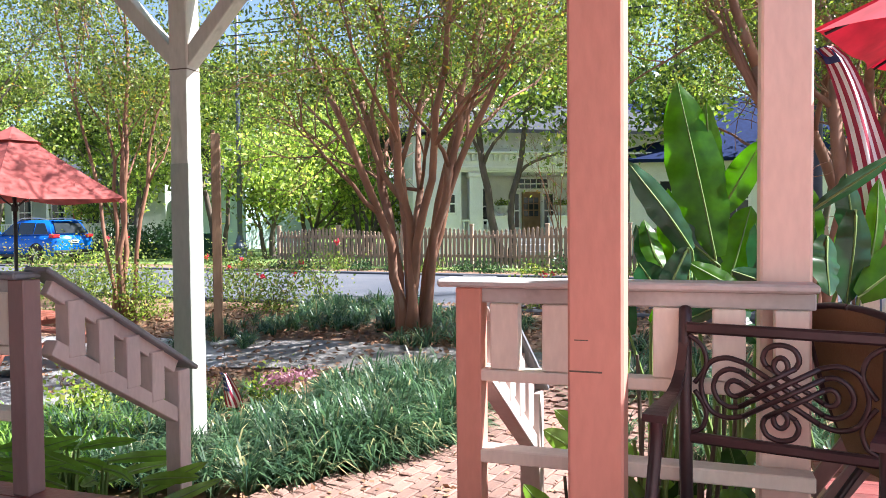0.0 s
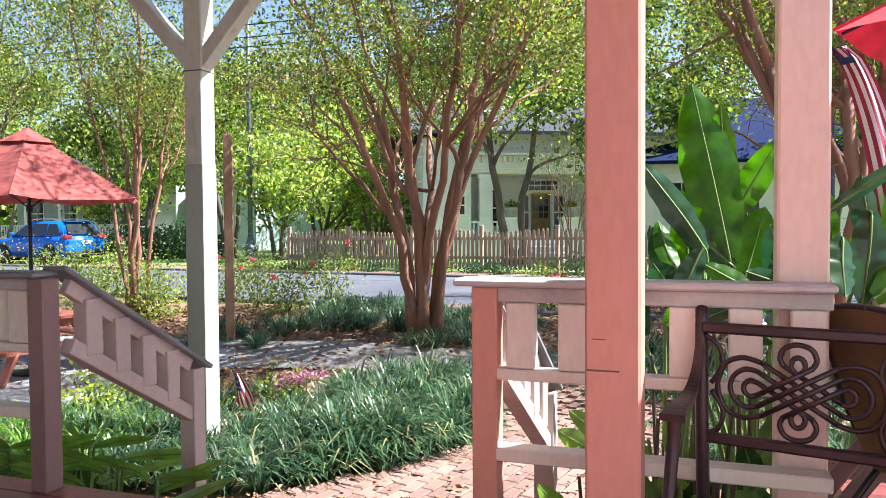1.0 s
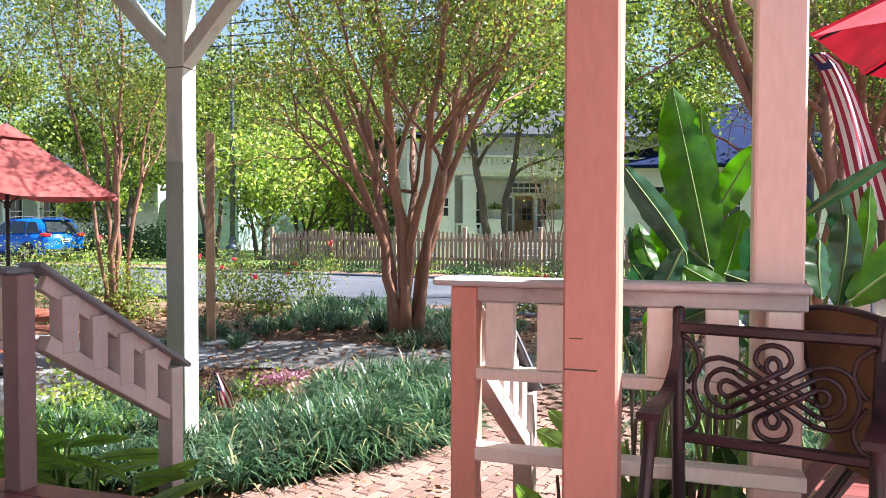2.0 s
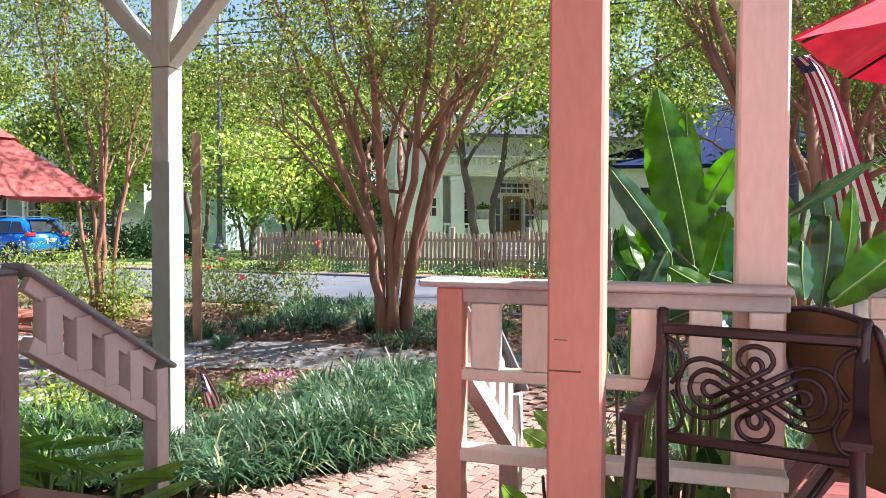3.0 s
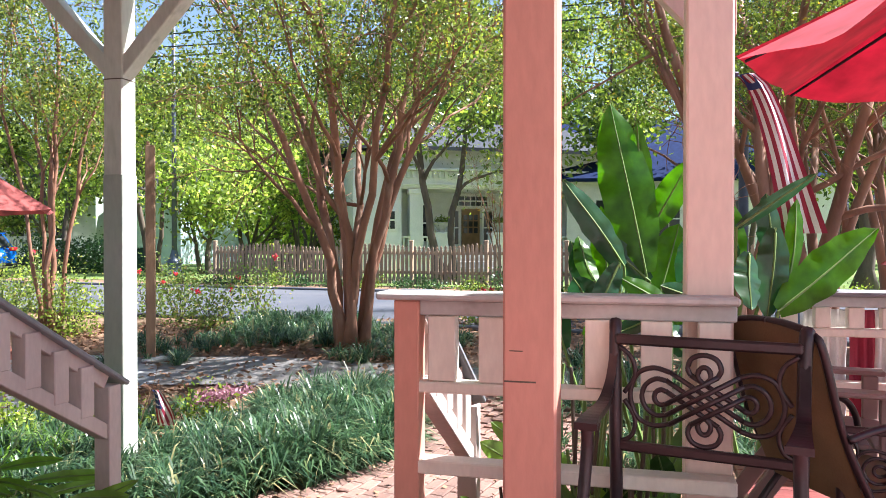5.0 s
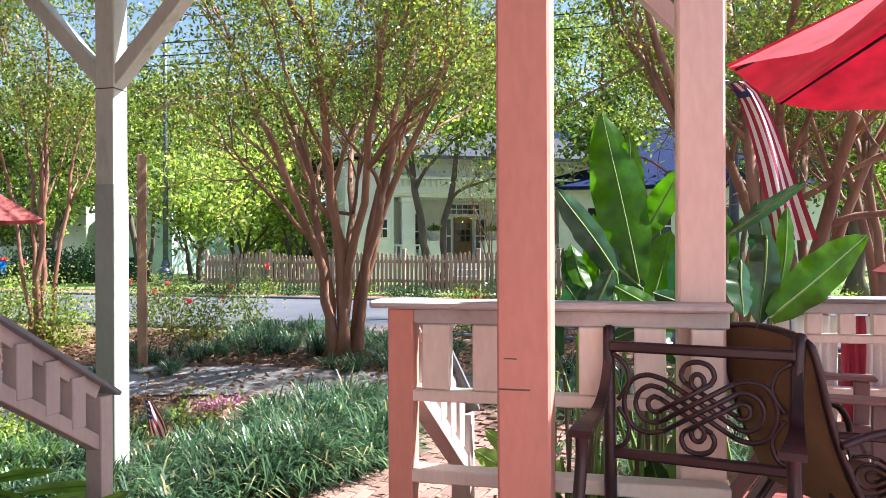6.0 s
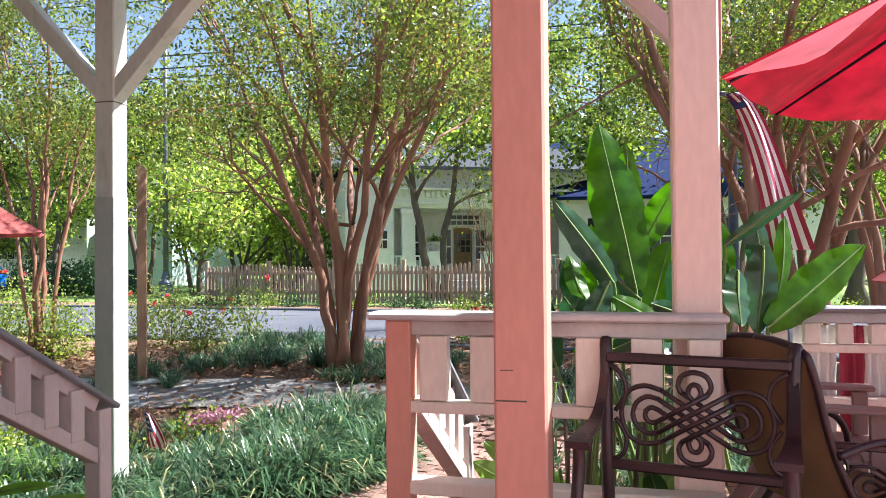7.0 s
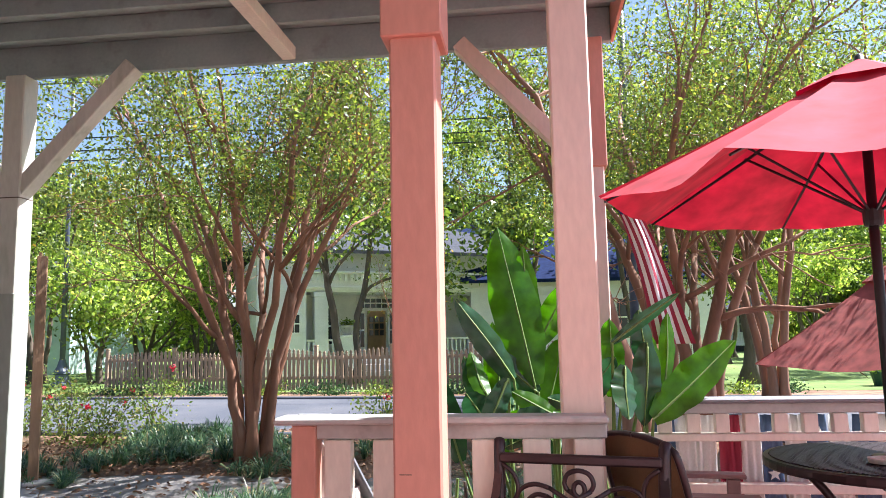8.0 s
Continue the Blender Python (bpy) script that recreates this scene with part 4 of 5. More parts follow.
def cast_chair(m, label):
    """A cast-metal armchair with a scrolled, woven back."""
    t = thing("patio_chair", m, label, "chair", "patio chairs")
    for s in (-1, 1):
        part("back_post", tubes([rod([(s * 0.225, -0.03, 0.20), (s * 0.235, 0, 0.42), (s * 0.24, 0.0, 0.7), (s * 0.245, 0.02, 0.92), (s * 0.25, 0.045, 0.965)], 0.018)], 8), IRON, t, smooth=True)
        arm = loop([(s * 0.245, 0.0, 0.87), (s * 0.246, -0.04, 0.80), (s * 0.245, -0.12, 0.755), (s * 0.243, -0.25, 0.745), (s * 0.24, -0.32, 0.735)], 5)
        V, F = [], []
        for i, p in enumerate(arm):
            w = 0.012 + 0.02 * (i / len(arm)) ** 2
            V += [p + Vector((-w, 0, 0.009)), p + Vector((w, 0, 0.009)), p + Vector((w, 0, -0.009)), p + Vector((-w, 0, -0.009))]
        for i in range(len(arm) - 1):
            for k in range(4):
                F.append((i * 4 + k, i * 4 + (k + 1) % 4, i * 4 + 4 + (k + 1) % 4, i * 4 + 4 + k))
        e = len(V) - 4
        F += [(3, 2, 1, 0), (e, e + 1, e + 2, e + 3)]
        part("arm", (V, F), IRON, t, smooth=False)
        part("front_leg", tubes([rod([(s * 0.241, -0.30, 0.735), (s * 0.243, -0.30, 0.65), (s * 0.25, -0.36, 0.43), (s * 0.265, -0.41, 0.3), (s * 0.28, -0.43, 0.20)], 0.016)], 8), IRON, t, smooth=True)
        part("side_scroll", tubes([rod([(s * 0.23, 0, 0.90), (s * 0.195, 0, 0.87), (s * 0.185, 0, 0.82), (s * 0.215, 0, 0.77)], 0.007), rod([(s * 0.215, 0, 0.75), (s * 0.185, 0, 0.70), (s * 0.195, 0, 0.65), (s * 0.23, 0, 0.63)], 0.007)], 6), IRON, t, smooth=True)
        zc = 0.765
        for pts in ([(0.09, 0.071), (0.135, 0.080), (0.178, 0.060), (0.198, 0.0), (0.178, -0.060), (0.135, -0.080), (0.09, -0.071)],
                    [(0.10, 0.047), (0.128, 0.050), (0.155, 0.032), (0.166, 0.0), (0.155, -0.032), (0.128, -0.050), (0.10, -0.047)],
                    [(0.10, 0.017), (0.114, 0.021), (0.127, 0.014), (0.132, 0.0), (0.127, -0.014), (0.114, -0.021), (0.10, -0.017)]):
            part("scroll", tubes([rod([(s * x, 0, zc + z) for x, z in pts], 0.0072, 7)], 6), IRON, t, smooth=True)
        for pts in ([(-0.035, 0.067), (-0.043, 0.088), (-0.031, 0.114), (0, 0.124), (0.031, 0.114), (0.043, 0.088), (0.035, 0.067)],
                    [(0.0, 0.045), (-0.016, 0.062), (-0.013, 0.083), (0, 0.091), (0.013, 0.083), (0.016, 0.062), (0.0, 0.045)]):
            part("scroll", tubes([rod([(x, 0, zc + s * z) for x, z in pts], 0.0072, 7)], 6), IRON, t, smooth=True)
        for c, x0, x1 in ((0.045, -0.036, 0.102), (0.015, -0.091, 0.101), (-0.015, -0.101, 0.091), (-0.045, -0.102, 0.036)):
            part("lattice_bar", tubes([[((s * x0, s * 0.003, zc - 0.62 * x0 + c), 0.0072), ((s * x1, s * 0.003, zc - 0.62 * x1 + c), 0.0072)]], 6), IRON, t, smooth=True)
    part("top_rail", box(-0.24, 0.24, -0.011, 0.011, 0.905, 0.935, 0.006), IRON, t)
    part("lower_rail", box(-0.238, 0.238, -0.011, 0.011, 0.605, 0.635, 0.006), IRON, t)
    part("seat_frame", box(-0.25, 0.25, -0.43, -0.02, 0.415, 0.44, 0.01), IRON, t)
    for k in range(7):
        part("seat_slat", box(-0.235, 0.235, -0.40 + k * 0.055, -0.365 + k * 0.055, 0.442, 0.452, 0.003), IRON, t)
    return t


chair = cast_chair(P(3.637, -0.09, DECK_Z - 0.236, -13) @ Matrix.Diagonal((1.18, 1.1, 1.18, 1)), "bronze cast-metal armchair with a scrolled knot back")
low = copy_thing(chair, W(1.64, 2.13, DECK_Z - 0.16, 150))
low.scale = (0.85, 0.85, 0.80)
tagged(low, "smaller bronze cast-metal chair pushed up to the table")


def sling_chair(m, label):
    t = thing("sling_chair", m, label, "chair", "patio chairs")
    prof = [(-0.02, 0.36), (0.03, 0.44), (0.10, 0.62), (0.15, 0.80), (0.18, 0.92), (0.20, 0.955)]
    V, F = [], []
    for y, z in prof:
        for k in range(7):
            x = -0.235 + 0.47 * k / 6
            zz = z + (0.035 * (1 - (x / 0.235) ** 2) if z > 0.9 else 0)
            V += [(x, y + 0.012 * (1 - (x / 0.235) ** 2), zz)]
    for i in range(len(prof) - 1):
        for k in range(6):
            q = i * 7 + k
            F.append((q, q + 1, q + 8, q + 7))
    n = len(V)
    V += [(x, y + 0.008, z) for x, y, z in V]
    F += [tuple(n + i for i in f[::-1]) for f in F]
    part("backrest", (V, F), SLING, t, "brown woven sling back", smooth=True)
    part("seat", box(-0.235, 0.235, -0.44, 0.0, 0.385, 0.40, 0.005), SLING, t, "brown woven sling seat")
    for s in (-1, 1):
        part("back_frame", tubes([rod([(s * 0.245, -0.03, 0.36), (s * 0.245, 0.10, 0.62), (s * 0.245, 0.18, 0.90), (s * 0.22, 0.20, 0.965), (s * 0.11, 0.205, 0.99), (0, 0.207, 0.995)], 0.014)], 8), IRON, t, smooth=True)
        part("arm", tubes([rod([(s * 0.26, 0.10, 0.62), (s * 0.28, -0.05, 0.66), (s * 0.285, -0.32, 0.64), (s * 0.28, -0.42, 0.56), (s * 0.275, -0.44, 0.4)], 0.014)], 8), IRON, t, smooth=True)
        part("leg", tubes([rod([(s * 0.27, -0.44, 0.42), (s * 0.275, -0.45, 0.2), (s * 0.28, -0.46, 0)], 0.014)], 8), IRON, t, smooth=True)
        part("leg", tubes([rod([(s * 0.25, -0.10, 0.42), (s * 0.25, 0.08, 0.2), (s * 0.25, 0.2, 0)], 0.014)], 8), IRON, t, smooth=True)
    return t


sl = sling_chair(W(1.46, 2.36, DECK_Z, 100), "brown sling patio chair turned to the table")
sl.scale = (0.92, 0.95, 0.92)


def patio_table(m, label):
    t = thing("patio_table", m, label, "table")
    R = 0.50
    part("rim", lathe([(R - 0.035, 0.672), (R - 0.004, 0.672), (R, 0.68), (R, 0.70), (R - 0.006, 0.708), (R - 0.035, 0.708), (R - 0.036, 0.70)], 48), IRON, t)
    lines = []
    n = 22
    for i in range(-n, n + 1):
        o = i * (R - 0.03) / n
        h = math.sqrt(max(0, (R - 0.03) ** 2 - o * o))
        if h > 0.03:
            lines.append([((o, -h, 0.708), 0.0045), ((o, h, 0.708), 0.0045)])
            lines.append([((-h, o, 0.710), 0.0045), ((h, o, 0.710), 0.0045)])
    tagged(part("mesh_top", tubes(lines, 4), IRON, t), "woven cast-metal lattice top", kind="stuff")
    part("hub", (lathe([(0.08, 0.69), (0.08, 0.718), (0.03, 0.724)], 20)), IRON, t)
    for k in range(4):
        a = math.pi / 4 + k * math.pi / 2
        c, s = math.cos(a), math.sin(a)
        part("leg", tubes([rod([(c * 0.38, s * 0.38, 0.68), (c * 0.22, s * 0.22, 0.5), (c * 0.2, s * 0.2, 0.25), (c * 0.36, s * 0.36, 0.0)], 0.018)], 8), IRON, t, smooth=True)
    return t


def slat_chair(m, label):
    """A painted wooden garden chair with a curved slatted back."""
    t = thing("garden_chair", m, label, "chair", "patio chairs")
    for k in range(4):
        x = -0.18 + 0.12 * k
        V, F = [], []
        for i in range(9):
            f = i / 8
            y, zz = 0.02 + 0.16 * f + 0.05 * math.sin(f * 3.1), 0.40 + 0.60 * f - (0.03 * abs(k - 1.5) if i == 8 else 0)
            V += [(x - 0.05, y, zz), (x + 0.05, y, zz), (x + 0.05, y + 0.018, zz), (x - 0.05, y + 0.018, zz)]
        for i in range(8):
            for q in range(4):
                F.append((i * 4 + q, i * 4 + (q + 1) % 4, i * 4 + 4 + (q + 1) % 4, i * 4 + 4 + q))
        F += [(3, 2, 1, 0), (32, 33, 34, 35)]
        part("back_slat", (V, F), MAUVE, t)
    for k in range(5):
        part("seat_slat", box(-0.25, 0.25, -0.42 + k * 0.09, -0.34 + k * 0.09, 0.40, 0.42, 0.004), MAUVE, t)
    for sx in (-1, 1):
        part("leg", box(sx * 0.24 - 0.02, sx * 0.24 + 0.02, -0.42, -0.36, 0, 0.60, 0.004), MAUVE, t)
        part("leg", beam((sx * 0.24, -0.1, 0.40), (sx * 0.24, 0.16, 0.0), 0.035, 0.07), MAUVE, t)
        part("arm", box(sx * 0.27 - 0.05, sx * 0.27 + 0.05, -0.45, 0.12, 0.602, 0.622, 0.006), MAUVE, t)
    return t


slat_chair(W(1.62, 2.95, DECK_Z, 63), "mauve painted wooden garden chair beside the rail")

TABLE = W(2.46, 2.43)
patio_table(Matrix.Translation((0, 0, DECK_Z)) @ TABLE @ Matrix.Diagonal((1, 1, 1.07, 1)), "round bronze metal patio table with a lattice top")
ash = thing("ashtray", Matrix.Translation((0, 0, DECK_Z + 0.764)) @ W(2.30, 2.30), "small brown dish on the table", "dish")
part("bowl", lathe([(0.03, 0.0), (0.055, 0.004), (0.06, 0.022), (0.05, 0.024), (0.045, 0.012)], 20), TERRACOTTA, ash)


def umbrella(m, R, z_edge, z_top, ribs, canvas, seed, label, pole_r=0.02, turn=0.0, crank=False, foot=0.0):
    """A market umbrella: sewn panels between ribs, with a hanging curve at the hem and a small vent cap."""
    t = thing("patio_umbrella", m, label, "umbrella", "patio umbrellas")
    rng = np.random.default_rng(seed)
    for k in range(ribs):
        a0, a1 = turn + 2 * math.pi * k / ribs, turn + 2 * math.pi * (k + 1) / ribs
        V, F = [], []
        N = 9
        for i in range(N + 1):
            f = i / N
            for j in range(9):
                g = j / 8
                p = Vector((math.cos(a0), math.sin(a0), 0)).lerp(Vector((math.cos(a1), math.sin(a1), 0)), g) * (0.06 + (R - 0.06) * f)
                sag = 4 * g * (1 - g)
                z = z_top + (z_edge - z_top) * (f ** 0.9) - 0.035 * sag * f * R + 0.01 * math.sin(9 * g + seed + k) * f
                q = p * (1 - 0.055 * sag * f)
                V.append((q.x, q.y, z))
        for i in range(N):
            for j in range(8):
                q = i * 9 + j
                F.append((q, q + 1, q + 10, q + 9))
        part("panel", (V, F), canvas, t, smooth=True)
        rim = Vector((math.cos(a0) * R * 0.97, math.sin(a0) * R * 0.97, z_edge - 0.012))
        part("rib", tubes([[(Vector((0, 0, z_top - 0.05)), 0.008), (rim.lerp(Vector((0, 0, z_top - 0.05)), 0.5) + Vector((0, 0, -0.012)), 0.008), (rim, 0.006)]], 5), BLACKM, t)
        mid = rim.lerp(Vector((0, 0, z_top - 0.05)), 0.5)
        part("strut", tubes([[(Vector((0, 0, z_edge - 0.12)), 0.006), (mid, 0.006)]], 5), BLACKM, t)
    V, F = [(0, 0, z_top + 0.035)], []
    rc = R * 0.24
    for k in range(ribs):
        a = turn + 2 * math.pi * k / ribs
        V.append((math.cos(a) * rc, math.sin(a) * rc, z_top + (z_edge - z_top) * 0.21 + 0.012))
    for k in range(ribs):
        F.append((0, 1 + k, 1 + (k + 1) % ribs))
    part("vent_cap", (V, F), canvas, t)
    part("pole", tubes([[((0, 0, foot), pole_r), ((0, 0, z_top + 0.04), pole_r)]], 12), BLACKM, t, smooth=True)
    part("finial", lathe([(0.012, z_top + 0.03), (0.02, z_top + 0.04), (0.012, z_top + 0.05), (0.004, z_top + 0.055)], 12), BLACKM, t)
    part("runner", lathe([(0.035, z_edge - 0.16), (0.04, z_edge - 0.14), (0.04, z_edge - 0.09), (0.03, z_edge - 0.07)], 14), BLACKM, t)
    part("foot", lathe([(0.24, foot), (0.24, foot + 0.04), (0.06, foot + 0.08), (0.03, foot + 0.25)], 20), BLACKM, t)
    if crank:
        bm = beam((0, 0, 1.42), (-0.02, -0.06, 1.42), 0.05, 0.08)
        c = part("crank_box", bm, BLACKM, t)
        part("crank_handle", tubes([rod([(-0.02, -0.06, 1.42), (-0.06, -0.09, 1.38), (-0.10, -0.10, 1.30), (-0.15, -0.10, 1.30)], 0.009)], 6), BLACKM, c)
    return t


tc = TABLE.translation
umbrella(W(tc.x - 0.05, tc.y - 0.06, 0), 1.12, 2.49, 3.02, 8, CANOPY, 3, "bright red patio umbrella open over the table", turn=radians(27), crank=True, foot=DECK_Z)
umbrella(G(-5.2, 9.1, 0), 1.42, 2.16, 3.0, 6, CANOPY_OLD, 4, "faded red market umbrella over the picnic table", turn=radians(-8), pole_r=0.022)
umbrella(G(7.2, 7.4, 0), 1.8, 1.16, 2.35, 6, CANOPY_OLD, 6, "faded red umbrella standing in the garden", turn=radians(170))


def picnic(m, label):
    t = thing("picnic_table", m, label, "table")
    for i in range(5):
        part("top_board", box(-0.36 + i * 0.147, -0.225 + i * 0.147, -0.9, 0.9, 0.72, 0.755, 0.004), REDWOOD, t)
    for s in (-1, 1):
        for k in range(2):
            x = s * (0.62 + 0.14 * k)
            part("bench_board", box(x - 0.065, x + 0.065, -0.9, 0.9, 0.42, 0.455, 0.004), REDWOOD, t)
    for y in (-0.65, 0.65):
        part("cross_bar", box(-0.78, 0.78, y - 0.02, y + 0.02, 0.33, 0.418, 0.004), REDWOOD, t)
        part("cross_bar", box(-0.36, 0.36, y - 0.02, y + 0.02, 0.63, 0.718, 0.004), REDWOOD, t)
        for s in (-1, 1):
            part("leg", beam((s * 0.28, y + 0.042, 0.70), (s * 0.62, y + 0.042, 0.0), 0.04, 0.14, 0.004, up=(0, 1, 0)), REDWOOD, t)
    return t


picnic(G(-5.35, 9.1, 0.02, 62), "red-stained wooden picnic table with benches")


# ---- flags ----
def flag(m, w, h, stripes, drape, label, name="flag", canton=0.42, star_n=12, canton_side=0, curl=0.0):
    """A hanging striped flag: each stripe a strip of cloth that follows the same folds."""
    t = thing(name, m, label, "flag")

    def at(a, b):
        x, z = a * w, -b * h
        y = drape * (math.sin(a * 9 + b * 2) * 0.5 + math.sin(a * 4 + b * 5 + 1) * 0.6)
        return Vector((x * (0.45 + 0.55 * b) + curl * b ** 0.55, y, z))

    for s in range(stripes):
        a0, a1 = s / stripes, (s + 1) / stripes
        V, F = [], []
        for i in range(15):
            for j in range(4):
                V.append(at(a0 + (a1 - a0) * j / 3, i / 14))
        for i in range(14):
            for j in range(3):
                q = i * 4 + j
                F.append((q, q + 1, q + 5, q + 4))
        part("stripe", (V, F), FLAGRED if s % 2 == 0 else FLAGWHITE, t, smooth=True)
    V, F = [], []
    for i in range(8):
        for j in range(8):
            p = at(canton_side + (1 - 2 * canton_side) * 0.54 * j / 7, canton * i / 7)
            V.append(p + Vector((0, -0.006, 0)))
    for i in range(7):
        for j in range(7):
            q = i * 8 + j
            F.append((q, q + 1, q + 9, q + 8))
    c = part("canton", (V, F), FLAGBLUE, t, smooth=True)
    for k in range(star_n):
        a, b = 0.54 * (k % 4 + 0.6) / 4.2, canton * (k // 4 + 0.6) / 3.3
        a = canton_side + (1 - 2 * canton_side) * a
        p = at(a, b) + Vector((0, -0.010, 0))
        r = 0.03 * w / 0.6
        bm = bmesh.new()
        bm.faces.new([bm.verts.new(p + Vector((r * (1 if q % 2 == 0 else 0.4) * math.sin(q * 0.628), 0, r * (1 if q % 2 == 0 else 0.4) * math.cos(q * 0.628)))) for q in range(10)])
        part("star", bm, FLAGWHITE, c)
    return t


fl = flag(W(2.08, 4.22, 2.78, -15), 0.25, 0.94, 9, 0.03, "red and white striped flag hanging from a pole", canton=0.1, curl=0.25, star_n=0)
pole = thing("flag_pole", W(2.09, 4.36), "dark flag pole behind the porch corner", "pole")
part("pole", tubes([[((0, 0, 0), 0.028), ((0, 0, 3.5), 0.022)]], 10), STREETM, pole, smooth=True)
part("bracket", beam((0, 0, 2.80), (0.0, -0.13, 2.78), 0.03, 0.03), STREETM, pole)
sf = flag(G(-2.08, 6.88, 0.45, -12), 0.20, 0.32, 9, 0.03, "small striped flag on a stick in the border", canton=0.5, star_n=12, curl=0.06)
st = thing("flag_stick", G(-2.13, 6.93), "thin wooden flag stick stuck in the soil", "stick")
part("stick", tubes([[((-0.10, 0, 0), 0.005), ((0.03, 0, 0.46), 0.005)]], 6), POLEWOOD, st)
edge = thing("garden_edging", G(-1.95, 6.62, 0, -10), "short wooden board edging the border", "board")
part("board", box(-0.3, 0.3, -0.02, 0.02, 0, 0.13, 0.006), POLEWOOD, edge)

# the bunting hung behind the far rail
for i, (u0, kind) in enumerate([(4.16, 0), (4.52, 1), (4.88, 2), (5.24, 0), (5.60, 1), (5.96, 2)]):
    t = thing("bunting", P(u0, 1.69, DECK_Z + 0.82), "gathered patriotic bunting hung behind the rail", "bunting", "bunting swags")
    for k, mt in enumerate((STARBLUE, FLAGWHITE, FLAGRED)):
        mt = ((STARBLUE, FLAGWHITE, FLAGWHITE), (FLAGRED, FLAGWHITE, STARBLUE), (FLAGWHITE, STARBLUE, FLAGWHITE))[kind][k]
        V, F = [], []
        for a in range(9):
            for b in range(7):
                x = k * 0.115 + 0.115 * a / 8
                z = -0.60 * b / 6
                V.append((x, 0.018 * math.sin(a * 2.2 + k + kind) + 0.01 * math.sin(b * 2 + a), z))
        for a in range(8):
            for b in range(6):
                q = a * 7 + b
                F.append((q, q + 1, q + 8, q + 7))
        c = part("cloth", (V, F), mt, t, smooth=True)
        if mt is STARBLUE:
            for sx, sz in ((0.057, -0.10), (0.05, -0.32), (0.07, -0.5)):
                bm = bmesh.new()
                bm.faces.new([bm.verts.new((k * 0.115 + sx + 0.04 * (1 if q % 2 == 0 else 0.42) * math.sin(q * 0.628), -0.034, sz + 0.04 * (1 if q % 2 == 0 else 0.42) * math.cos(q * 0.628))) for q in range(10)])
                part("star", bm, FLAGWHITE, c)


# ---- the street ----
def picket_fence(u0, u1, v, label):
    t = thing("picket_fence", S(0, v, STREET_Z), label, "fence", "picket fences")
    b = p = None
    x = u0
    i = 0
    while x < u1:
        if i % 17 == 0:
            if p is None:
                bm = box(-0.05, 0.05, -0.05, 0.05, 0, 1.32, 0.006)
                box(-0.06, 0.06, -0.06, 0.06, 1.322, 1.37, 0.01, bm)
                p = part("post", bm, FENCE, t)
                p.matrix_local = pose(x, 0.06, 0)
            else:
                again(p, pose(x, 0.06, 0))
        h = 1.0 + 0.04 * math.sin(x * 1.7) + random.uniform(-0.015, 0.015)
        if b is None:
            bm = bmesh.new()
            pts = [(-0.045, 0.08), (0.045, 0.08), (0.045, 1.10), (0.028, 1.13), (0.045, 1.17), (0.0, 1.24), (-0.045, 1.17), (-0.028, 1.13), (-0.045, 1.10)]
            f = bm.faces.new([bm.verts.new((a, 0, c)) for a, c in pts])
            r = bmesh.ops.extrude_face_region(bm, geom=[f])
            for q in r["geom"]:
                if isinstance(q, bmesh.types.BMVert):
                    q.co.y += 0.02
            b = part("picket", bm, FENCE, t)
            b.matrix_local = pose(x, 0, 0)
        else:
            again(b, pose(x, 0, 0) @ Matrix.Diagonal((1, 1, h, 1)))
        x += 0.135
        i += 1
    for z in (0.38, 0.95):
        part("rail", box(u0, u1, 0.024, 0.06, z, z + 0.09, 0.004), FENCE, t)
    return t


picket_fence(-12.0, 4.6, 18.1, "weathered wooden picket fence along the street")


def siding(w, h, board=0.16, lap=0.02):
    """A wall face of lapped boards, w wide and h high, facing -y."""
    V, F = [], []
    n = int(h / board)
    for i in range(n):
        V += [(0, -lap, i * board), (w, -lap, i * board), (0, 0, (i + 1) * board), (w, 0, (i + 1) * board)]
    for i in range(2 * n - 1):
        q = 2 * i
        F.append((q, q + 1, q + 3, q + 2))
    q = len(V)
    V += [(0, 0.1, 0), (w, 0.1, 0), (w, 0.1, n * board), (0, 0.1, n * board)]
    F += [(q, q + 3, q + 2, q + 1), (0, q, q + 1, 1), (q - 2, q - 1, q + 2, q + 3)]
    return V, F


def window(parent, x, z, w, h, y=-0.05, frame=None, bars=1):
    frame = frame or TRIMW
    o = part("window", box(x - w / 2 - 0.1, x + w / 2 + 0.1, y, y + 0.06, z - 0.1, z + h + 0.1, 0.01), frame, parent)
    part("pane", box(x - w / 2, x + w / 2, y - 0.012, y + 0.01, z, z + h, 0.0), GLASSDK, o)
    part("sash_bar", box(x - w / 2, x + w / 2, y - 0.03, y - 0.014, z + h / 2 - 0.03, z + h / 2 + 0.03, 0), frame, o)
    for k in range(bars):
        xx = x - w / 2 + w * (k + 1) / (bars + 1)
        part("sash_bar", box(xx - 0.015, xx + 0.015, y - 0.028, y - 0.014, z, z + h, 0), frame, o)
    return o


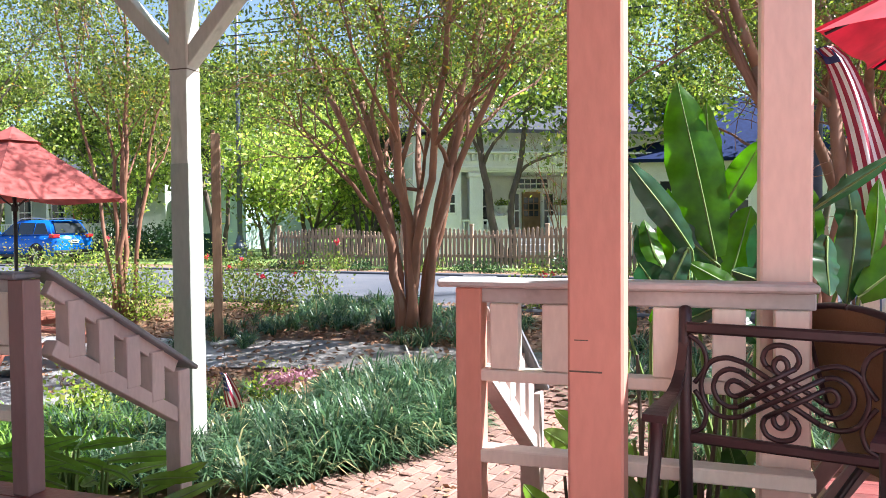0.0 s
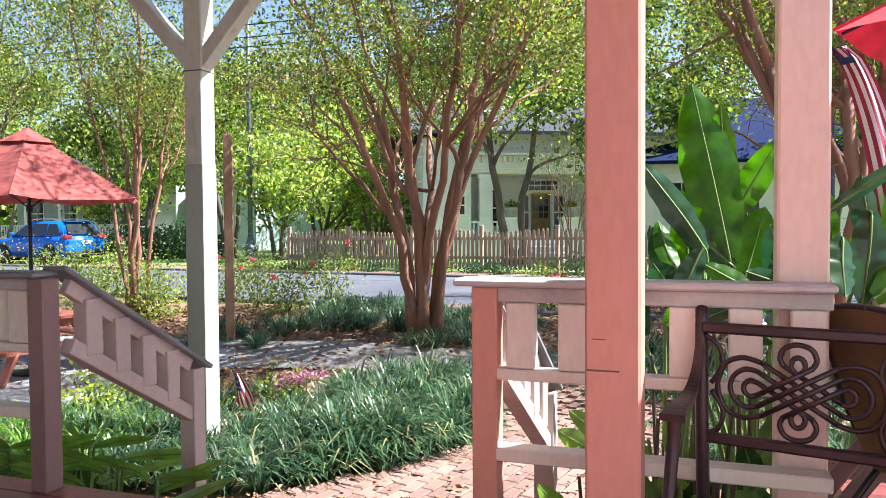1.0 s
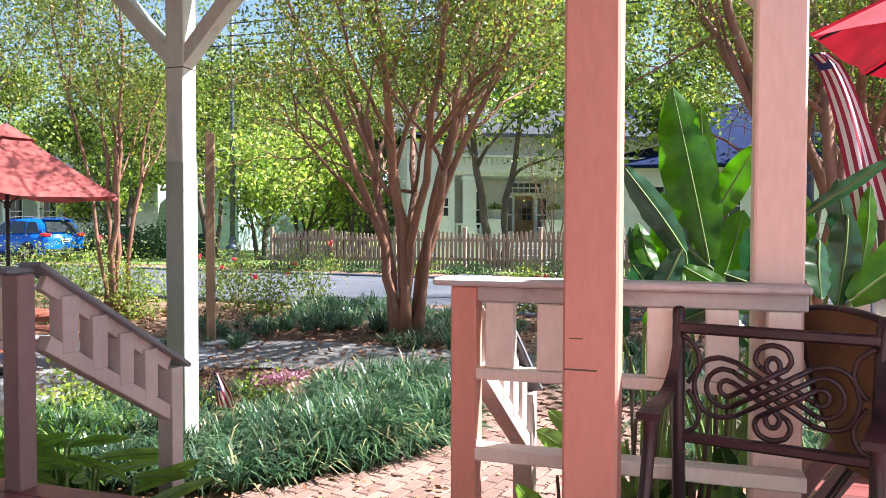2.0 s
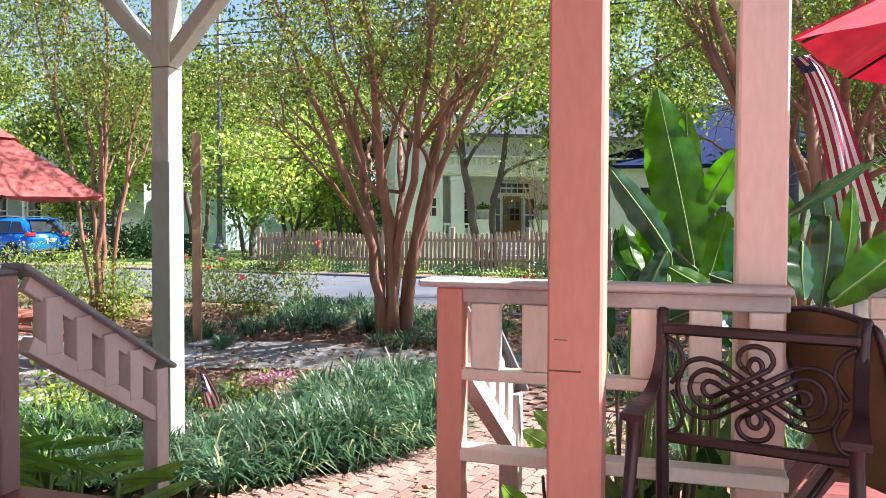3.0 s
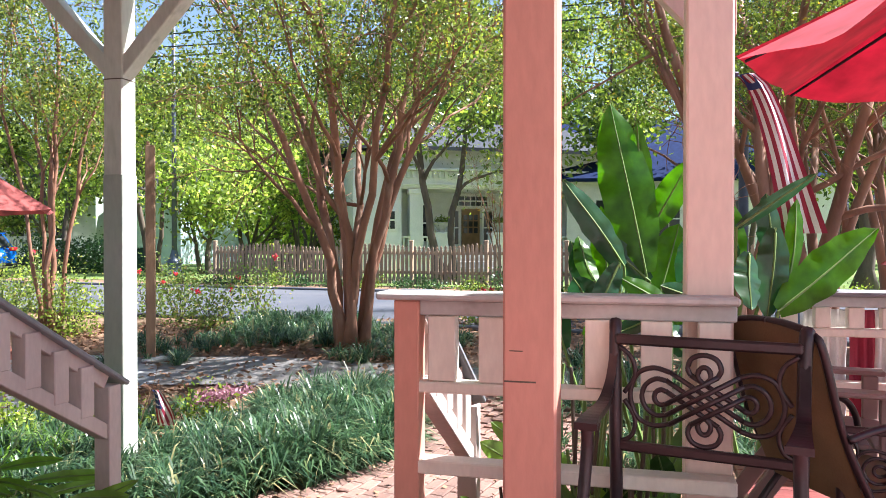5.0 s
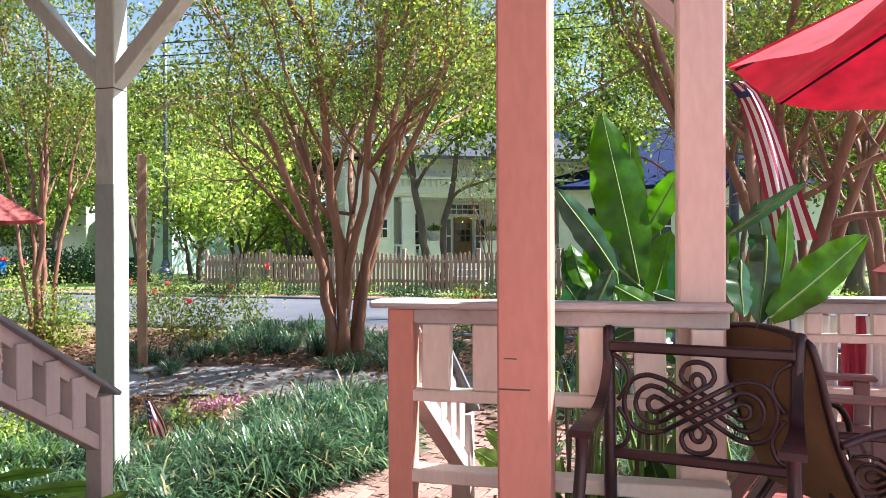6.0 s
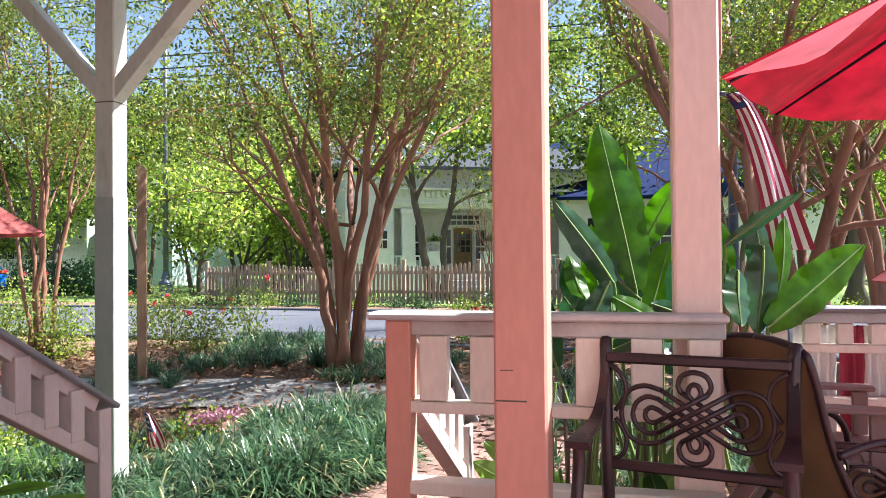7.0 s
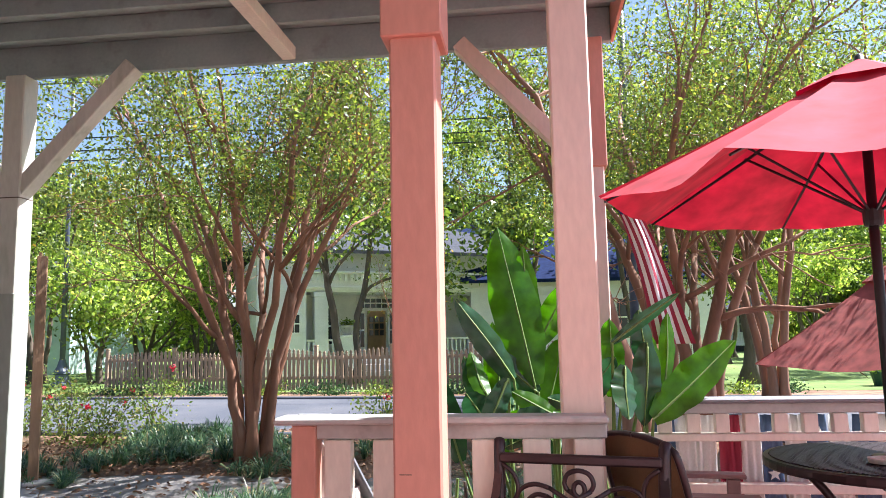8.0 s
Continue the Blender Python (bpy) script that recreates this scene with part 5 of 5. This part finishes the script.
def gable_roof(x0, x1, y0, y1, z, rise, over=0.4, axis="x"):
    """Two roof slopes of some thickness over a plan."""
    bm = bmesh.new()
    if axis == "x":
        ym = (y0 + y1) / 2
        pr = [(y0 - over, z - over * rise / (ym - y0)), (ym, z + rise), (y1 + over, z - over * rise / (ym - y0))]
        low = [bm.verts.new((x, a, b)) for x in (x0 - over, x1 + over) for a, b in pr]
        up = [bm.verts.new((x, a, b + 0.15)) for x in (x0 - over, x1 + over) for a, b in pr]
    else:
        xm = (x0 + x1) / 2
        pr = [(x0 - over, z - over * rise / (xm - x0)), (xm, z + rise), (x1 + over, z - over * rise / (xm - x0))]
        low = [bm.verts.new((a, y, b)) for y in (y0 - over, y1 + over) for a, b in pr]
        up = [bm.verts.new((a, y, b + 0.15)) for y in (y0 - over, y1 + over) for a, b in pr]
    for s in (low, up):
        bm.faces.new((s[0], s[1], s[4], s[3]))
        bm.faces.new((s[1], s[2], s[5], s[4]))
    for a, b in ((0, 1), (1, 2), (3, 4), (4, 5), (0, 3), (2, 5)):
        bm.faces.new((low[a], low[b], up[b], up[a]))
    return bm


def baluster_row(t, x0, x1, y, z, h, paint):
    part("porch_rail", box(x0, x1, y - 0.05, y + 0.05, z + h - 0.08, z + h, 0.01), paint, t)
    part("porch_rail", box(x0, x1, y - 0.04, y + 0.04, z + 0.08, z + 0.14, 0.01), paint, t)
    b = None
    x = x0 + 0.12
    while x < x1 - 0.05:
        if b is None:
            V, F = lathe([(0.03, z + 0.14), (0.05, z + 0.25), (0.028, z + 0.4), (0.045, z + h - 0.2), (0.03, z + h - 0.08)], 8)
            b = part("baluster", (V, F), paint, t)
            b.matrix_local = pose(x, y, 0)
        else:
            again(b, pose(x, y, 0))
        x += 0.2


def siding_pier(x, y, r, z0, z1, board=0.13):
    """A square pier clad in lapped boards."""
    V, F = [], []
    n = round((z1 - z0) / board)
    for i in range(n):
        for k, z in ((r + 0.012, z0 + (z1 - z0) * i / n), (r, z0 + (z1 - z0) * (i + 1) / n)):
            V += [(x - k, y - k, z), (x + k, y - k, z), (x + k, y + k, z), (x - k, y + k, z)]
    for i in range(2 * n - 1):
        for k in range(4):
            F.append((i * 4 + k, i * 4 + (k + 1) % 4, i * 4 + 4 + (k + 1) % 4, i * 4 + 4 + k))
    F.append(tuple(range(len(V) - 4, len(V))))
    return V, F


HOUSE = pose(-1.2, 30.6, STREET_Z, 0, 0, 9)


def white_house():
    t = thing("house", HOUSE, "white lap-sided cottage with a deep front porch", "house", "houses beyond the street")
    o = part("wall", siding(2.0, 5.0), SIDING, t)
    o.matrix_local = pose(0, 0, 0)
    o = part("wall", siding(9.5, 3.52), SIDING, t)
    o.matrix_local = pose(2.0, 2.4, 0)
    o = part("wall", siding(9.5, 1.0), SIDING, t)
    o.matrix_local = pose(2.0, 0.25, 4.36)
    o = part("wall", siding(8, 5.0), SIDING, t)
    o.matrix_local = pose(0, 8, 0, 0, 0, -90)
    part("core", box(0.1, 11.4, 2.55, 8, 0, 5.0, 0), SIDING, t)
    part("core", box(2.0, 11.4, 0.36, 2.55, 4.45, 5.3, 0), SIDING, t)
    part("porch_floor", box(2.0, 11.5, -0.1, 2.4, 0.62, 0.76, 0.02), TRIMW, t)
    part("porch_base", box(2.05, 11.4, 0.0, 2.35, 0, 0.618, 0), SIDING, t)
    part("porch_ceiling", box(2.0, 11.5, 0.0, 2.4, 3.52, 3.58, 0), TRIMW, t)
    part("entablature", box(1.9, 11.6, -0.12, 0.2, 3.58, 4.26, 0.02), TRIMW, t)
    part("cornice", box(1.8, 11.7, -0.40, 0.2, 4.26, 4.36, 0.02), TRIMW, t)
    part("cornice", box(1.85, 11.65, -0.18, 0.2, 3.66, 3.74, 0.02), TRIMW, t)
    d0 = None
    for k in range(42):
        x = 1.95 + k * 0.23
        if d0 is None:
            d0 = part("dentil", box(0, 0.11, -0.26, -0.12, 3.96, 4.24, 0.005), TRIMW, t)
            d0.matrix_local = pose(x, 0, 0)
        else:
            again(d0, pose(x, 0, 0))
    for x in (2.62, 7.4, 11.2):
        part("column", siding_pier(x, 0.2, 0.27, 0.76, 3.3), SIDING, t, "square pier clad in lapped boards")
        part("column_cap", box(x - 0.33, x + 0.33, -0.13, 0.53, 3.302, 3.50, 0.02), TRIMW, t)
    for x in (3.75, 6.3):
        part("pedestal", siding_pier(x, 0.22, 0.37, 0.0, 1.64), SIDING, t)
        part("pedestal_cap", box(x - 0.44, x + 0.44, -0.22, 0.66, 1.642, 1.71, 0.01), TRIMW, t)
    baluster_row(t, 2.0, 3.36, 0.1, 0.76, 0.80, TRIMW)
    baluster_row(t, 7.7, 10.9, 0.1, 0.76, 0.80, TRIMW)
    window(t, 1.5, 1.85, 0.42, 0.72)
    window(t, 3.3, 1.35, 0.9, 1.6, 2.34)
    window(t, 5.6, 2.95, 1.6, 0.42, 2.34, bars=5)
    door = part("door", box(5.2, 6.05, 2.30, 2.38, 0.77, 2.8, 0.01), mat("oak_door", (0.35, 0.2, 0.09), (0.25, 0.14, 0.06), 0.45, 4, 0.1, 30), t, "oak front door with small panes")
    for i in range(3):
        for j in range(3):
            part("pane", box(5.28 + i * 0.24, 5.46 + i * 0.24, 2.27, 2.295, 1.7 + j * 0.3, 1.94 + j * 0.3, 0), GLASSDK, door)
    window(t, 4.85, 1.2, 0.4, 1.5, 2.34)
    window(t, 6.45, 1.2, 0.4, 1.5, 2.34)
    part("roof", gable_roof(-0.2, 11.6, 0, 8, 5.3, 1.5, 0.6), ROOFGREY, t)
    part("step", box(4.3, 5.8, -1.2, -0.15, 0, 0.25, 0.02), CONCRETE, t)
    part("step", box(4.3, 5.8, -0.8, -0.15, 0.252, 0.5, 0.02), CONCRETE, t)
    return t


wh = white_house()
for x, y in ((3.75, 0.22), (6.3, 0.22)):
    m = HOUSE @ pose(x, y, 1.71)
    pot = thing("plant_pot", m, "pale stone urn with a clipped plant on the porch", "pot", "porch urns")
    part("urn", lathe([(0.14, 0), (0.2, 0.03), (0.16, 0.08), (0.3, 0.3), (0.34, 0.4), (0.3, 0.42)], 18), TERRACOTTA, pot)
    rp = np.random.default_rng(4)
    c = rp.normal(size=(260, 3)) * (0.14, 0.14, 0.08) + (0, 0, 0.5)
    tagged(quads_mesh("plant", leaf_quads(rp, c, 0.1, 0, 0.6), 4, LEAF_BG, pot), kind="stuff")


def cottage(m, w, d, h, paint, roofm, rise, label, porch=True):
    t = thing("house", m, label, "house", "houses beyond the street")
    o = part("wall", siding(w, h), paint, t)
    part("core", box(0.05, w - 0.05, 0.12, d, 0, h, 0), paint, t)
    part("roof", gable_roof(0, w, -2.2 if porch else 0, d, h, rise, 0.5), roofm, t)
    for x in [1.2 + 2.6 * k for k in range(int((w - 1) / 2.6))]:
        window(t, x + 0.5, 1.5, 0.9, 1.6)
    if porch:
        part("porch_floor", box(0, w, -2.0, -0.05, 0.5, 0.7, 0.02), TRIMW, t)
        part("porch_base", box(0.05, w - 0.05, -1.95, -0.05, 0, 0.498, 0.0), BLACKM, t)
        x = 0.2
        while x < w:
            part("column", box(x - 0.1, x + 0.1, -1.95, -1.75, 0.7, h - 0.1, 0.02), TRIMW, t)
            if x + 2.6 < w and int(x / 2.6) != 1:
                baluster_row(t, x + 0.1, x + 2.5, -1.85, 0.7, 0.9, TRIMW)
            x += 2.6
        part("porch_beam", box(0, w, -2.0, -1.7, h - 0.1, h + 0.2, 0.02), TRIMW, t)
        part("door", box(w * 0.45, w * 0.45 + 1.0, -0.06, 0.0, 0.7, 2.8, 0.01), REDWOOD, t, "red-brown front door")
    return t


cottage(G(-27.5, 47.0, 0, -18), 12, 8, 3.9, SAGE, ROOFGREY, 2.8, "sage green cottage with a white railed porch")
cottage(G(-14.5, 44.0, 0, -18), 3.3, 8, 4.0, TEAL, ROOFGREY, 2.4, "pale teal lap-sided house behind the fence", False)
cottage(G(8.0, 32.0, 0, -12), 11, 9, 4.2, SIDING, ROOFBLUE, 2.9, "white house with a steep blue slate roof", False)
cottage(G(30, 62, 0, -30), 12, 9, 3.6, SIDING, ROOFGREY, 2.5, "distant pale house down the street", True)


def car(m, label, paint=None):
    """A parked sport-utility car: shaped body, glass, wheels, lights. x forwards."""
    t = thing("car", m, label, "car")
    L, Wd = 2.28, 0.92
    paint = paint or CARBLUE
    prof = [(-2.28, 0.45, 0.55), (-2.30, 0.80, 0.9), (-2.22, 1.05, 1.0), (-2.12, 1.10, 1.0), (-1.0, 1.08, 1.0), (0.9, 1.04, 1.0), (1.05, 1.02, 0.99), (1.9, 0.92, 0.95), (2.2, 0.78, 0.88), (2.28, 0.55, 0.8), (2.22, 0.33, 0.8)]
    bm = bmesh.new()
    rows = []
    for x, z, k in prof:
        rows.append([bm.verts.new((x, s * Wd * k * kk, zz)) for s, kk, zz in ((-1, 0.97, 0.30), (-1, 1.0, max(0.45, z * 0.62)), (-1, 0.95, z), (1, 0.95, z), (1, 1.0, max(0.45, z * 0.62)), (1, 0.97, 0.30))])
    for a, b in zip(rows, rows[1:]):
        for i in range(5):
            bm.faces.new((a[i], a[i + 1], b[i + 1], b[i]))
        bm.faces.new((a[5], a[0], b[0], b[5]))
    bm.faces.new(rows[0])
    bm.faces.new(rows[-1][::-1])
    bmesh.ops.bevel(bm, geom=list(bm.edges), offset=0.03, segments=2, affect="EDGES")
    part("body", bm, paint, t, "glossy painted body", smooth=True)
    bm = bmesh.new()
    lo = [(-2.16, 1.08, 0.86), (0.98, 1.03, 0.86)]
    up = [(-1.85, 1.60, 0.68), (-1.2, 1.67, 0.70), (-0.2, 1.66, 0.70), (0.2, 1.58, 0.68)]
    v = {}
    for s in (-1, 1):
        for i, (x, z, y) in enumerate(lo + up):
            v[s, i] = bm.verts.new((x, s * y, z))
    for s in (-1, 1):
        bm.faces.new([v[s, i] for i in (0, 1, 5, 4, 3, 2)])
    for a, b in ((0, 2), (2, 3), (3, 4), (4, 5), (5, 1), (1, 0)):
        bm.faces.new((v[-1, a], v[-1, b], v[1, b], v[1, a]))
    bmesh.ops.bevel(bm, geom=list(bm.edges), offset=0.035, segments=2, affect="EDGES")
    part("cabin", bm, paint, t, smooth=True)
    for s in (-1, 1):
        for xs in (((-1.95, 1.14), (-1.15, 1.12), (-1.15, 1.55), (-1.6, 1.54)), ((-1.08, 1.12), (-0.25, 1.10), (-0.25, 1.57), (-1.08, 1.56)), ((-0.18, 1.10), (0.72, 1.07), (0.2, 1.50), (-0.18, 1.56))):
            bm = bmesh.new()
            f = []
            for x, z in xs:
                y = 0.86 + (0.69 - 0.86) * (z - 1.06) / 0.57 + 0.012
                f.append(bm.verts.new((x, s * y, z)))
            fc = bm.faces.new(f)
            r = bmesh.ops.extrude_face_region(bm, geom=[fc])
            for q in r["geom"]:
                if isinstance(q, bmesh.types.BMVert):
                    q.co.y -= s * 0.03
            part("side_window", bm, GLASSDK, t)
        part("mirror", box(0.62, 0.80, s * 0.90, s * 1.05, 1.10, 1.24, 0.04), paint, t)
        part("tail_light", box(-2.29, -2.02, s * 0.58, s * 0.90, 0.98, 1.12, 0.03), TAILRED, t, "red tail light")
        part("roof_bar", tubes([rod([(-1.7, s * 0.62, 1.66), (-1.2, s * 0.62, 1.74), (-0.2, s * 0.62, 1.73), (0.1, s * 0.62, 1.62)], 0.02)], 6), ALLOY, t)
        part("sill", box(-1.3, 1.3, s * 0.86, s * 0.935, 0.22, 0.36, 0.03), BLACKM, t)
        for x in (-1.35, 1.36):
            wl = part("wheel", lathe([(0.2, -0.11), (0.33, -0.11), (0.36, -0.07), (0.36, 0.07), (0.33, 0.11), (0.2, 0.11)], 28), RUBBER, t, "black tyre")
            wl.matrix_local = pose(x, s * 0.85, 0.36, 90, 0, 0)
            part("rim", lathe([(0.06, -0.125 if s > 0 else 0.118), (0.225, -0.115 if s > 0 else 0.115), (0.23, -0.1 if s > 0 else 0.1), (0.22, 0.0)], 24), BLACKM, wl)
            for k in range(5):
                a = 2 * math.pi * k / 5
                part("spoke", beam((0.04 * math.cos(a), 0.04 * math.sin(a), -s * 0.128), (0.22 * math.cos(a), 0.22 * math.sin(a), -s * 0.122), 0.05, 0.02), ALLOY, wl)
            arch = [(Vector((x + 0.41 * math.cos(a), s * 0.915, 0.36 + 0.41 * math.sin(a))), 0.03) for a in np.linspace(0, math.pi, 12)]
            part("wheel_arch", tubes([arch], 6), BLACKM, t)
    V = [(-2.165, -0.68, 1.16), (-2.165, 0.68, 1.16), (-1.90, 0.58, 1.56), (-1.90, -0.58, 1.56)]
    part("rear_window", ([(x - 0.02, y, z) for x, y, z in V] + [(x + 0.03, y, z) for x, y, z in V], [(0, 3, 2, 1), (4, 5, 6, 7), (0, 1, 5, 4), (1, 2, 6, 5), (2, 3, 7, 6), (3, 0, 4, 7)]), GLASSDK, t)
    part("bumper", box(-2.36, -2.1, -0.86, 0.86, 0.30, 0.52, 0.05), BLACKM, t)
    part("bumper_trim", box(-2.37, -2.2, -0.6, 0.6, 0.34, 0.42, 0.03), ALLOY, t)
    pl = part("plate", box(-2.335, -2.30, -0.18, 0.18, 0.78, 0.90, 0.005), TRIMW, t, "pale rear plate")
    part("bar", box(-2.340, -2.336, -0.13, 0.13, 0.82, 0.86, 0.0), BLACKM, pl)
    part("spoiler", box(-2.0, -1.7, -0.62, 0.62, 1.62, 1.66, 0.02), paint, t)
    return t


car(G(-16.3, 29.8, 0.0, 155), "blue sport-utility car parked at the kerb")


car(G(41.0, 48.0, 0.0, 60), "dark parked car far down the street", BLACKM)


def street_lamp(m, label):
    t = thing("street_lamp", m, label, "street lamp")
    part("base", lathe([(0.36, 0), (0.36, 0.12), (0.26, 0.2), (0.24, 0.45), (0.32, 0.5), (0.18, 0.75), (0.12, 0.95), (0.11, 1.0)], 16), STREETM, t)
    part("pole", tubes([[((0, 0, 0.95), 0.10), ((0, 0, 11.5), 0.07)]], 12), STREETM, t, smooth=True)
    part("lantern", lathe([(0.08, 11.5), (0.22, 11.55), (0.26, 12.0), (0.12, 12.2), (0.02, 12.4)], 12), STREETM, t)
    return t


street_lamp(G(-8.0, 29.5), "slate-grey street lamp on a flared base")
street_lamp(G(7.3, 14.6), "dark street lamp post among the trees")
wp = thing("wooden_post", G(-3.11, 10.3, 0, 12), "raw wooden square post standing in the garden", "post")
part("shaft", box(-0.06, 0.06, -0.06, 0.06, 0, 2.88, 0.008), POLEWOOD, wp)
part("split_top", box(-0.045, -0.01, -0.05, 0.05, 2.882, 2.93, 0.008), POLEWOOD, wp)
part("foot_slab", box(-0.1, 0.5, -0.3, 0.25, 0.0, 0.04, 0.01), CONCRETE, wp)
lp = thing("plant_pot", G(15.6, 17.2), "dark pot with a small plant on the lawn", "pot")
part("pot", lathe([(0.16, 0), (0.2, 0.05), (0.27, 0.34), (0.29, 0.38), (0.25, 0.38)], 18), BINGREEN, lp)
rq = np.random.default_rng(6)
tagged(quads_mesh("plant", leaf_quads(rq, rq.normal(size=(160, 3)) * (0.14, 0.14, 0.08) + (0, 0, 0.45), 0.1, 0, 0.6), 4, LEAF_BG, lp), kind="stuff")
bin_t = thing("wheeled_bin", G(-10.6, 34.0), "dark green wheeled bin beside the house", "bin")
part("body", box(-0.3, 0.3, -0.35, 0.35, 0.05, 1.0, 0.05), BINGREEN, bin_t)
part("lid", box(-0.33, 0.33, -0.4, 0.38, 1.002, 1.07, 0.03), BINGREEN, bin_t)

cab = thing("power_lines", W(0, 0), "black overhead power lines", "cables")
for z in (7.05, 7.35, 7.75, 9.6):
    pts = []
    for i in range(33):
        x = -48 + 3 * i
        pts.append((Vector((x, 20 - 0.325 * x + (z - 7) * 0.3, z + 0.0009 * x * x)), 0.022))
    part("cable", tubes([pts], 5), BLACKM, cab)

# the bricks of the path, last
BRICKS = [(-1.75, 4.1), (-1.2, 4.95), (-0.5, 5.4), (0.1, 6.05), (0.45, 7.2), (0.6, 8.4), (2.2, 7.7), (2.2, 5.5), (1.6, 3.9), (-0.2, 4.0)]
bed = sheet("path_bed", BRICKS, 0.006, SAND, "sandy bed between the path bricks")
rb = np.random.default_rng(9)
brick0 = None
made, rest = 0, bmesh.new()
ca, sa = math.cos(radians(-30)), math.sin(radians(-30))
cells = []
for i in range(-60, 60):
    for j in range(-40, 40):
        lx, ly = i * 0.106, j * 0.208 + (0.104 if i % 2 else 0)
        x, y = lx * ca - ly * sa + 0.3, lx * sa + ly * ca + 5.6
        if inside(BRICKS, x, y):
            cells.append((y + abs(x) * 0.2, x, y))
cells.sort()
for k, (_, x, y) in enumerate(cells):
    m = pose(x, y, gz(x, y) + rb.uniform(-0.004, 0.004), rb.normal() * 0.8, rb.normal() * 0.8, -30 + rb.normal() * 1.2)
    if k < 295:
        if brick0 is None:
            brick0 = part("brick", box(-0.049, 0.049, -0.1, 0.1, 0, 0.045, 0.006), BRICK, bed)
            brick0.matrix_local = m
        else:
            again(brick0, m)
    else:
        box(-0.049, 0.049, -0.1, 0.1, 0, 0.045, 0, rest, m)
if len(cells) > 295:
    tagged(part("paving_bricks", rest, BRICK, bed), kind="stuff")
